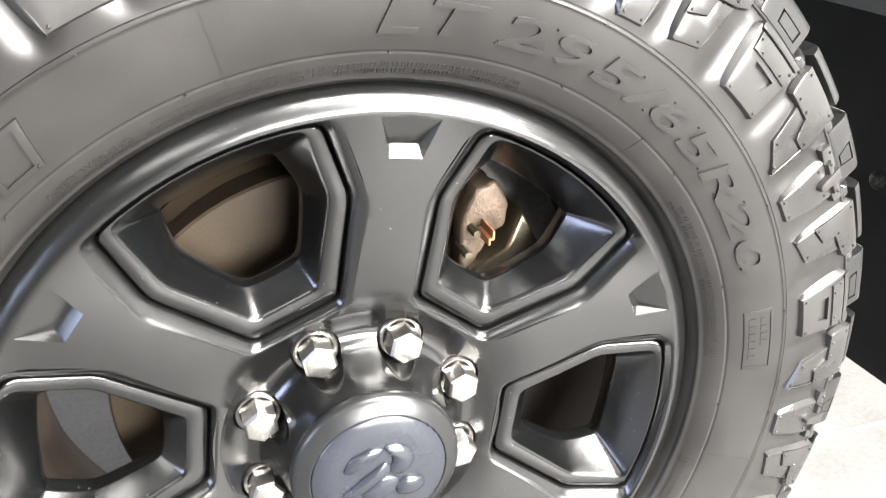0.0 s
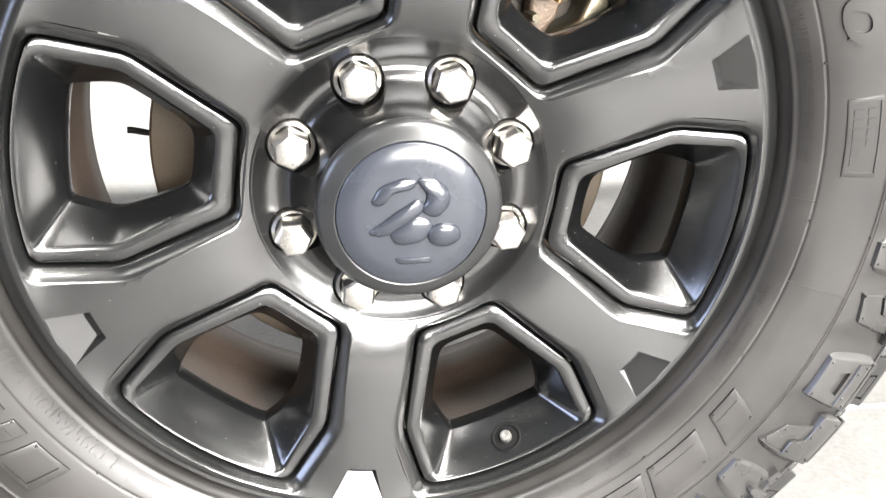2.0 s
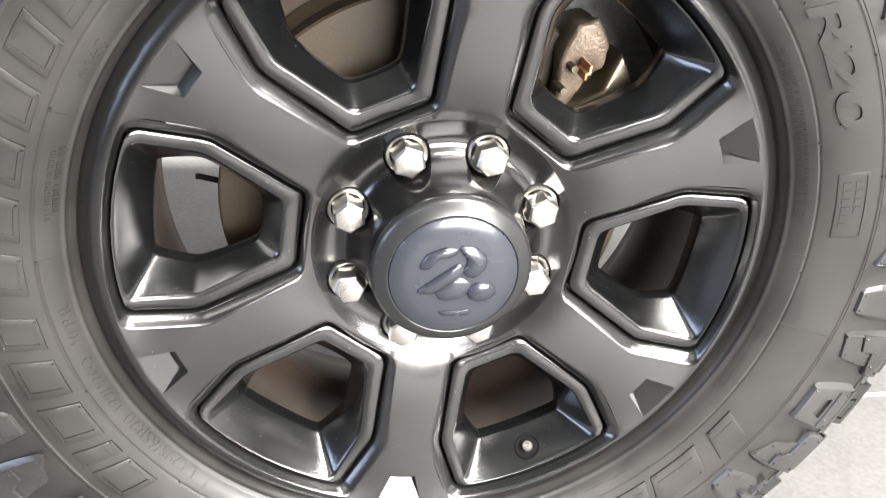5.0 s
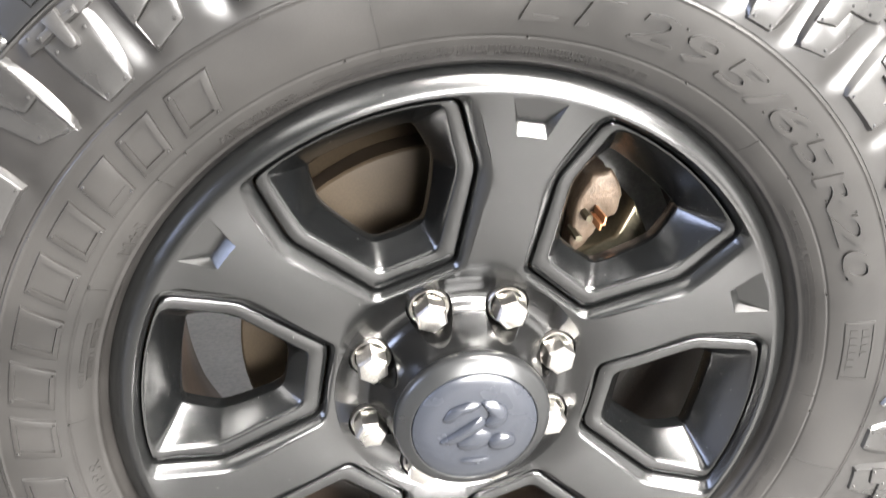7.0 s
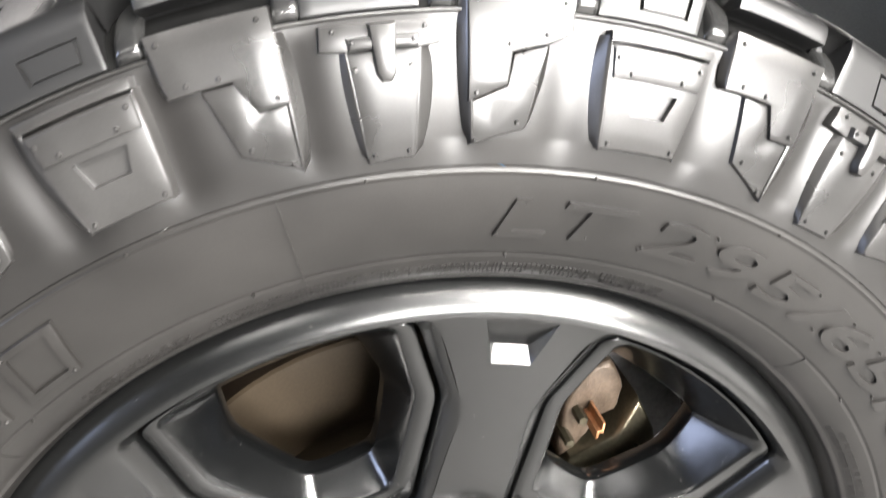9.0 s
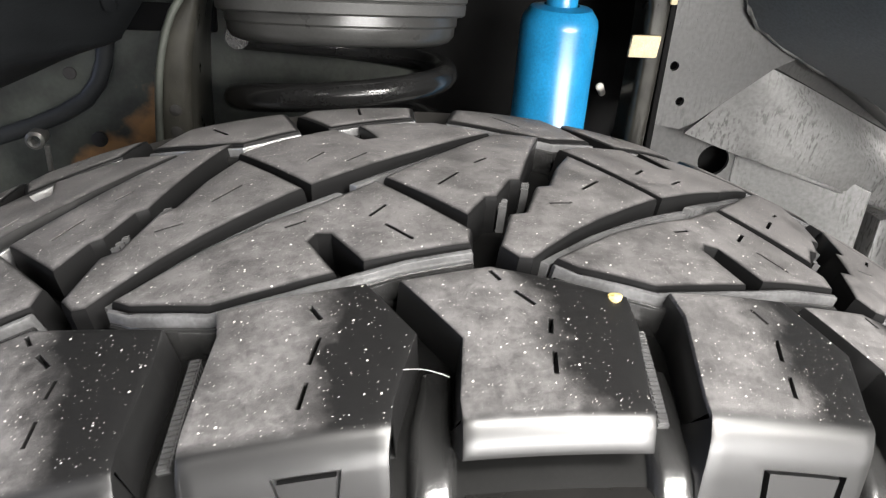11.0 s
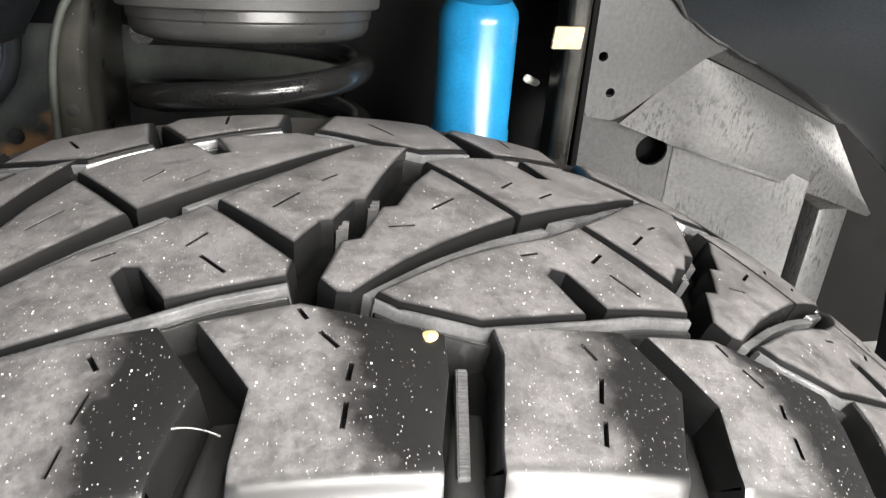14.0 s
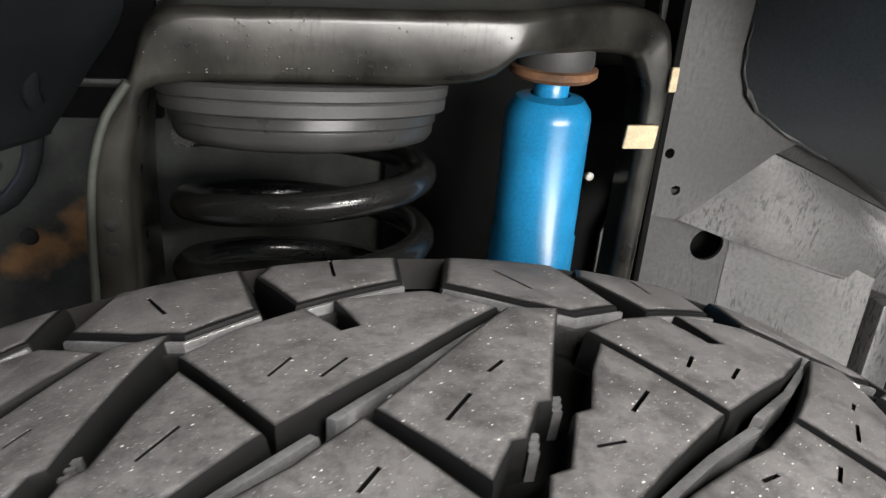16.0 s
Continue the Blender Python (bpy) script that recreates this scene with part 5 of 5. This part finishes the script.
bracket = empty("spring_bracket", (0, 0.40, 0.6), "wet black stamped steel bracket over the spring and shock", "bracket")
off = Vector((0, 0.40, 0.6))
LEG_IN = [(-0.125, 0.40, 0.62), (-0.127, 0.40, 0.80), (-0.119, 0.40, 0.868), (-0.108, 0.40, 0.889), (-0.05, 0.40, 0.892), (0.06, 0.40, 0.893), (0.093, 0.40, 0.900), (0.112, 0.402, 0.912), (0.198, 0.450, 0.906), (0.216, 0.456, 0.889), (0.222, 0.456, 0.842), (0.216, 0.456, 0.574)]
LEG_OUT = [(-0.155, 0.40, 0.62), (-0.150, 0.40, 0.80), (-0.140, 0.40, 0.862), (-0.122, 0.40, 0.893), (-0.104, 0.40, 0.931), (-0.05, 0.40, 0.936), (0.05, 0.40, 0.938), (0.112, 0.405, 0.940), (0.159, 0.422, 0.942), (0.222, 0.456, 0.934), (0.238, 0.456, 0.910), (0.241, 0.456, 0.842), (0.236, 0.456, 0.574)]


def even(pts, n):
    """A line of places drawn smooth and walked in n equal steps, from the bracket's base."""
    p = np.array([(x, y - off.y, z - off.z) for x, y, z in pts])
    fine = []
    for a, b, c, d in zip([p[0]] + list(p[:-2]), p[:-1], p[1:], list(p[2:]) + [p[-1]]):
        for t in np.linspace(0, 1, 8, endpoint=False):
            fine.append(b + 0.5 * t * ((c - a) + t * (2 * a - 5 * b + 4 * c - d + t * (3 * (b - c) + d - a))))
    fine = np.array(fine + [p[-1]])
    d = np.r_[0, np.cumsum(np.linalg.norm(np.diff(fine, axis=0), axis=1))]
    return [Vector([float(np.interp(k, d, fine[:, i])) for i in range(3)]) for k in np.linspace(0, d[-1], n)]


bm = bmesh.new()
inside, outside = even(LEG_IN, 110), even(LEG_OUT, 110)
bars = []
for p, q in zip(inside, outside):
    d = (q - p).normalized()
    deep = 0.14 if p.x < 0.13 else 0.03
    b = 0.008
    sec = [p + Vector((0, deep, 0))]
    for c, way in ((p, d), (q, -d)):
        arc = [c + way * b * (1 - math.cos(radians(t))) + Vector((0, b * (1 - math.sin(radians(t))), 0)) for t in (0, 22, 45, 68, 90)]
        sec += arc if c is p else arc[::-1]
    sec.append(q + Vector((0, deep, 0)))
    bars.append([bm.verts.new(v) for v in sec])
for u, w in zip(bars, bars[1:]):
    for k in range(len(u) - 1):
        bm.faces.new((u[k], u[k + 1], w[k + 1], w[k]))
part("pressing", bm, STEEL, bracket, "wet black pressed steel arch", smooth=80)
bm = bmesh.new()
tube(bm, [p + Vector((0.001, -0.001, 0)) for p in even(LEG_OUT[:4], 24)], 0.0028, 8)
part("edge_hem", bm, RAIL, bracket, "worn olive folded edge", smooth=60)
for dx, dz in ((-0.1375, 0.806), (-0.1380, 0.790)):
    bm = bmesh.new()
    spot = lambda r, y: [Vector((dx - off.x + r * math.sin(math.pi * j / 9), y, dz - off.z + r * math.cos(math.pi * j / 9))) for j in range(18)]
    loft(bm, [spot(0.0042, 0.002), spot(0.0042, -0.0006), spot(0.0030, -0.0009)], close_last=True)
    part("spot_weld", bm, IRON, bracket, "dark round weld spot", smooth=40)

bm = bmesh.new()
box_bm(bm, (-1.3, 0.72, 0.76), (1.4, 1.85, 1.3), 0.01)
tagged(finish("underbody", bm, RAIL), "dark painted underbody of the vehicle behind the wheel", "underbody")

fins = empty("fin_row", (0.085, 0.575, 0.90), "row of thin pale metal fins above the bracket", "cooling fins")
for k in range(9):
    bm = bmesh.new()
    box_bm(bm, (0.0095 * k, -0.008, 0.0), (0.0095 * k + 0.0030, 0.02, 0.075), 0.0004)
    for v in bm.verts:
        v.co.x += 0.15 * v.co.z
    part("fin", bm, STUD, fins)

# chassis rail behind, panels and liners
def sheet(name, rows, mat, label, category, thick=0.003):
    bm = bmesh.new()
    vr = [[bm.verts.new(p) for p in r] for r in rows]
    for a, b in zip(vr, vr[1:]):
        for i in range(len(a) - 1):
            bm.faces.new((a[i], a[i + 1], b[i + 1], b[i]))
    bmesh.ops.recalc_face_normals(bm, faces=bm.faces)
    bmesh.ops.solidify(bm, geom=bm.faces[:], thickness=thick)
    ob = finish(name, bm, mat, smooth=50)
    return tagged(ob, label, category)


rail = empty("frame_rail", (0, 0.60, 0.58), "dirty rust-stained dark steel frame rail behind the suspension", "frame rail")
bm = bmesh.new()
box_bm(bm, (-0.9, 0.60, 0.58), (1.0, 0.70, 1.25), 0.006)
for v in bm.verts:
    v.co -= rail.location
part("web", bm, RAIL, rail)
bm = bmesh.new()
box_bm(bm, (-0.9, -0.012, 0.262), (-0.12, 0.002, 0.270), 0.003)
part("lip", bm, RAIL, rail, "folded steel lip")
for hx, hz, hr in ((-0.240, 0.712, 0.0075), (-0.258, 0.775, 0.006)):
    bm = bmesh.new()
    plug = lambda r, y: [Vector((hx + r * math.sin(2 * math.pi * j / 20), y, hz - 0.58 + r * math.cos(2 * math.pi * j / 20))) for j in range(20)]
    loft(bm, [plug(hr, 0.001), plug(hr, -0.0012), plug(hr * 0.9, -0.0018)], close_last=True)
    part("hole_plug", bm, IRON, rail, "round dark plug", smooth=40)
bm = bmesh.new()
tube(bm, [(-0.2130, 0.556, 0.83), (-0.2145, 0.556, 0.812), (-0.2175, 0.556, 0.796), (-0.2235, 0.556, 0.780), (-0.236, 0.556, 0.764), (-0.256, 0.556, 0.7515), (-0.283, 0.556, 0.7395), (-0.34, 0.556, 0.72)], 0.0075, 12)
for v in bm.verts:
    v.co.y = 0.556 + (v.co.y - 0.556) * 0.6
tagged(finish("brake_hose", bm, DARKLINER, smooth=60), "black rubber brake hose along the frame", "hose")
fitting = empty("hose_fitting", (-0.279, 0.546, 0.731), "grey zinc hose fitting with a bolt hole", "fitting")
bm = bmesh.new()
fr = lambda r, y: [Vector((r * math.sin(2 * math.pi * j / 20), y, r * math.cos(2 * math.pi * j / 20))) for j in range(20)]
loft(bm, [fr(0.0036, 0.004), fr(0.0036, -0.004), fr(0.0055, -0.006), fr(0.0082, -0.004), fr(0.0082, 0.012)])
part("ring", bm, CASTGREY, fitting, smooth=40)
bm = bmesh.new()
box_bm(bm, (0.0055, 0.0, -0.030), (0.0095, 0.004, -0.006), 0.0008)
part("tail", bm, CASTGREY, fitting, "thin metal strap")


def holed_plate(bm, outline, holes, y0, y1):
    """A plate in x and z with round holes (x, z, radius), y0 in front."""
    filled(bm, outline, [[(hx + hr * math.sin(2 * math.pi * j / 20), hz + hr * math.cos(2 * math.pi * j / 20)) for j in range(20)] for hx, hz, hr in holes])
    for v in bm.verts:
        v.co = Vector((v.co.x, y0, v.co.y))
    res = bmesh.ops.extrude_face_region(bm, geom=bm.faces[:])
    for g in res["geom"]:
        if isinstance(g, bmesh.types.BMVert):
            g.co.y = y1


inner = empty("bulkhead", (0.32, 0.49, 0.80), "wet grey painted sheet metal bulkhead with bolt holes", "bulkhead")
po = Vector((0.32, 0.49, 0.80))
HOLE = Vector((0.3638, 0.562, 0.7096))
bm = bmesh.new()
holed_plate(bm, [(x - po.x, z - po.z) for x, z in ((0.228, 1.06), (0.240, 0.93), (0.240, 0.845), (0.250, 0.790), (0.262, 0.770), (0.284, 0.766), (0.298, 0.772), (0.362, 0.822), (0.46, 0.87), (0.46, 1.06))], [(0.2685 - po.x, 0.823 - po.z, 0.0042), (0.2800 - po.x, 0.7915 - po.z, 0.0042)], 0.0, 0.004)
part("upper_plate", bm, SHADEPANEL, inner, smooth=0)
bm = bmesh.new()
vs = [bm.verts.new((x - po.x, y - po.y, z - po.z)) for x, y, z in ((0.3131, 0.535, 0.7482), (0.362, 0.500, 0.822), (0.545, 0.540, 0.742), (0.590, 0.505, 0.656), (0.535, 0.502, 0.678), (0.3916, 0.515, 0.7227))]
bm.faces.new((vs[0], vs[1], vs[5])), bm.faces.new((vs[1], vs[2], vs[3], vs[4], vs[5]))
bmesh.ops.triangulate(bm, faces=bm.faces[:])
bmesh.ops.subdivide_edges(bm, edges=bm.edges[:], cuts=3, use_grid_fill=True)
bmesh.ops.solidify(bm, geom=bm.faces[:], thickness=0.003)
part("sloped_flange", bm, PANEL, inner, "sloped flange beaded with water, paint lightened for the light it faces", smooth=70)
bm = bmesh.new()
box_bm(bm, (0.526 - po.x, 0.497 - po.y, 0.30 - po.z), (0.560 - po.x, 0.560 - po.y, 0.670 - po.z), 0.004)
part("post", bm, PANEL, inner, "upright folded post below the flange", smooth=40)
bm = bmesh.new()
vs = [bm.verts.new((x - po.x, y - po.y, z - po.z)) for x, y, z in ((0.362, 0.500, 0.825), (0.547, 0.540, 0.745), (0.560, 0.490, 0.757), (0.492, 0.488, 0.785), (0.337, 0.486, 0.862))]
bm.faces.new(vs)
bmesh.ops.solidify(bm, geom=bm.faces[:], thickness=0.003)
part("folded_edge", bm, SHADEPANEL, inner, "folded edge along the liner, in the shaded panel colour", smooth=0)
bm = bmesh.new()
prism(bm, [(x - po.x, z - po.z) for x, z in ((0.3855, 0.745), (0.505, 0.700), (0.505, 0.51), (0.3855, 0.45))], 0.006, 0.010, 0.0006)
for v in bm.verts:
    v.co.y += 0.50 * max(0.0, 0.505 - po.x - v.co.x)
part("side_plate", bm, PANEL, inner, "wet side plate, in the lit panel colour", smooth=30)
bm = bmesh.new()
holed_plate(bm, [(x - po.x, z - po.z) for x, z in ((0.258, 0.50), (0.258, 0.72), (0.275, 0.765), (0.34, 0.765), (0.385, 0.745), (0.385, 0.45))], [(HOLE.x - po.x, HOLE.z - po.z, 0.0163)], 0.0, 0.004)
for v in bm.verts:
    v.co.y += 0.0665 + 0.10 * (0.385 - po.x - v.co.x)
part("lower_plate", bm, SHADEPANEL, inner, "grey plate round a large hole, paint darkened for the shade there", smooth=30)
bm = bmesh.new()
box_bm(bm, (0.244, 0.466, 0.60), (0.250, 0.53, 1.0), 0.002)
tagged(finish("sealing_strip", bm, GAP), "black rubber sealing strip along the fender panel", "sealing strip")
bm = bmesh.new()
box_bm(bm, (-0.0125, -0.002, -0.009), (0.0125, 0.002, 0.009), 0.0015)
for v in bm.verts:
    v.co.x += 0.08 * v.co.z
tag = tagged(finish("paper_tag", bm, TAG), "small yellowed tag clipped to the steel edge", "tag")
tag.location = (0.2215, 0.4535, 0.8475)
bm = bmesh.new()
box_bm(bm, (-0.003, -0.002, -0.009), (0.003, 0.001, 0.009), 0.001)
tg = tagged(finish("paper_tag", bm, TAG), "small pale tag at the bracket corner", "tag")
tg.location = (0.2395, 0.4535, 0.890)
bm = bmesh.new()
fr = lambda r, y: [Vector((0.2042 + r * math.sin(2 * math.pi * j / 14), 0.492 + y, 0.8029 + r * math.cos(2 * math.pi * j / 14))) for j in range(14)]
loft(bm, [fr(0.0036, 0.09), fr(0.0036, 0.0), fr(0.0022, -0.0015)], close_last=True)
for v in bm.verts:
    v.co.x += 0.42 * (v.co.y - 0.492)
    v.co.z -= 0.35 * (v.co.y - 0.492)
tagged(finish("stud_end", bm, STUD), "small bright round stud end", "stud")
def arch_rows(pairs, steps=5):
    """Rows from the inner to the outer edge of an arch, drawn smooth along it."""
    e = np.array([a + b for a, b in pairs])
    out = []
    for a, b, c, d in zip([e[0]] + list(e[:-2]), e[:-1], e[1:], list(e[2:]) + [e[-1]]):
        out += [b + 0.5 * t * ((c - a) + t * (2 * a - 5 * b + 4 * c - d + t * (3 * (b - c) + d - a))) for t in np.linspace(0, 1, steps, endpoint=False)]
    return [[Vector(r[:3]).lerp(Vector(r[3:]), f) for f in (0, 0.33, 0.67, 1)] for r in out + [e[-1]]]


ARCH = [((0.317, 0.49, 1.02), (0.20, 0.03, 1.16)), ((0.317, 0.49, 0.942), (0.33, 0.03, 1.08)), ((0.335, 0.49, 0.862), (0.45, 0.03, 0.98)), ((0.49, 0.49, 0.785), (0.56, 0.03, 0.84)), ((0.60, 0.49, 0.70), (0.63, 0.03, 0.68)), ((0.65, 0.49, 0.50), (0.66, 0.03, 0.48)), ((0.66, 0.49, 0.27), (0.66, 0.03, 0.27))]
fender = sheet("inner_fender", arch_rows(ARCH[:5]), LINER, "smooth slate grey painted inner fender over the wheel", "inner fender")
bm = bmesh.new()
line = [r[0] + Vector((0, -0.0035, 0)) for r in arch_rows(ARCH[1:5], 14)]
tube(bm, line, 0.0026, 8)
for v in bm.verts:
    v.co += Vector(noise.noise_vector(v.co * 170)) * 0.0030 + Vector(noise.noise_vector(v.co * 520)) * 0.0018
part("seam_sealer", bm, SEALER, fender, "rough grey bead of seam sealer", smooth=60)
sheet("wheel_liner", arch_rows(ARCH[4:]), DARKLINER, "smooth black plastic wheel arch liner", "wheel liner")
clip = empty("push_clip", (0.6500, 0.185, 0.503), "small black push clip in the wheel arch liner", "clip")
for rr, x0, x1 in ((0.011, 0.0, -0.002), (0.005, -0.002, -0.0045)):
    bm = bmesh.new()
    disc = lambda r, x: [Vector((x, r * math.cos(math.pi * j / 12), r * math.sin(math.pi * j / 12))) for j in range(24)]
    loft(bm, [disc(rr, x0), disc(rr, x1), disc(rr * 0.8, x1 - 0.001)], close_last=True)
    part("head", bm, SPRING, clip, smooth=40)
left = arch_rows([((-0.1275, 0.45, 0.985), (-0.10, 0.03, 1.16)), ((-0.131, 0.46, 0.925), (-0.33, 0.03, 1.08)), ((-0.160, 0.49, 0.880), (-0.42, 0.03, 1.0)), ((-0.190, 0.512, 0.836), (-0.52, 0.03, 0.9)), ((-0.2007, 0.518, 0.8258), (-0.56, 0.03, 0.84)), ((-0.262, 0.515, 0.801), (-0.60, 0.03, 0.76)), ((-0.45, 0.50, 0.70), (-0.65, 0.03, 0.62)), ((-0.62, 0.50, 0.5), (-0.66, 0.03, 0.48))])
far_liner = sheet("wheel_liner", left, DARKLINER, "scuffed black plastic wheel arch liner", "wheel liner")
bm = bmesh.new()
tube(bm, [(-0.176, 0.452, 0.96), (-0.180, 0.452, 0.92), (-0.184, 0.455, 0.893), (-0.188, 0.460, 0.872), (-0.189, 0.472, 0.862)], 0.006, 10)
part("rib", bm, DARKLINER, far_liner, "rounded stiffening rib", smooth=60)

# arch roof out of view, added to keep overhead light off the inner tread
rows = []
for x0 in (-0.42, -0.22, 0.0, 0.2, 0.40):
    lift = 1.165 - 0.35 * max(0, abs(x0) - 0.15) ** 1.2
    rows.append([Vector((x0, -0.005, lift + 0.003)), Vector((x0, 0.03, lift)), Vector((x0, 0.2, lift - 0.01)), Vector((x0, 0.45, lift - 0.03)), Vector((x0, 0.65, lift - 0.05))])
sheet("wheel_liner", rows, DARKLINER, "unseen black roof of the wheel arch, added to shade the well", "wheel liner")
# two near-black sheets added in place of the shade in the deep recesses
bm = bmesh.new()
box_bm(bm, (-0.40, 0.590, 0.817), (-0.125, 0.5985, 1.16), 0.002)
tagged(finish("inner_wall", bm, GAP), "near-black sheet standing in for the shade above the frame rail", "body panel")
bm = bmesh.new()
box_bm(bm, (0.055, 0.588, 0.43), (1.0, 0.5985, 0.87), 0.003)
tagged(finish("inner_wall", bm, GAP), "near-black sheet standing in for the shade deep in the wheel well", "body panel")

# grit and litter caught on the tread, and the joint in the floor
def crumb(name, at, size, mat, label, seed):
    bm = bmesh.new()
    bmesh.ops.create_icosphere(bm, subdivisions=2, radius=size)
    for v in bm.verts:
        v.co += v.co.normalized() * noise.noise(v.co * 500 + Vector((seed, 0, 0))) * size * 0.6
        v.co.z *= 0.6
    ob = tagged(finish(name, bm, mat, smooth=0), label, "debris")
    ob.location = at
    return ob


def on_tread(a, y):
    return HUB + polar(crown(y), a, y)


GRIT = material("pale_grit", (0.7, 0.69, 0.66), 0.6, vary=0.1, scale=200, fine=900, bump=0.2)
YELLOW = material("yellow_grit", (0.60, 0.46, 0.17), 0.6, vary=0.15, scale=200, fine=900, bump=0.2)
crumb("yellow_crumb", on_tread(5.05, 0.0235), 0.0022, YELLOW, "small yellow crumb lying on the tyre tread", 1)
crumb("pale_chip", on_tread(-1.95, 0.1075) - Vector((0, 0, 0.003)), 0.0022, GRIT, "small pale stone chip caught in a tread groove", 5)
bm = bmesh.new()
tube(bm, [on_tread(-3.55 + 1.6 * k / 11, -0.004 - 0.0035 * (k / 11) ** 2) + Vector((0, 0, 0.0006 + 0.0004 * math.sin(math.pi * k / 11))) for k in range(12)], 0.00006, 6)
tagged(finish("fibre", bm, GRIT, smooth=60), "fine pale fibre lying on the tyre tread", "debris")
bm = bmesh.new()
box_bm(bm, (0.5, 0.312, GROUND), (2.4, 0.319, GROUND + 0.0012))
tagged(finish("floor_joint", bm, GRIT, smooth=0), "pale sealed joint across the concrete floor", "floor joint", kind="structure")
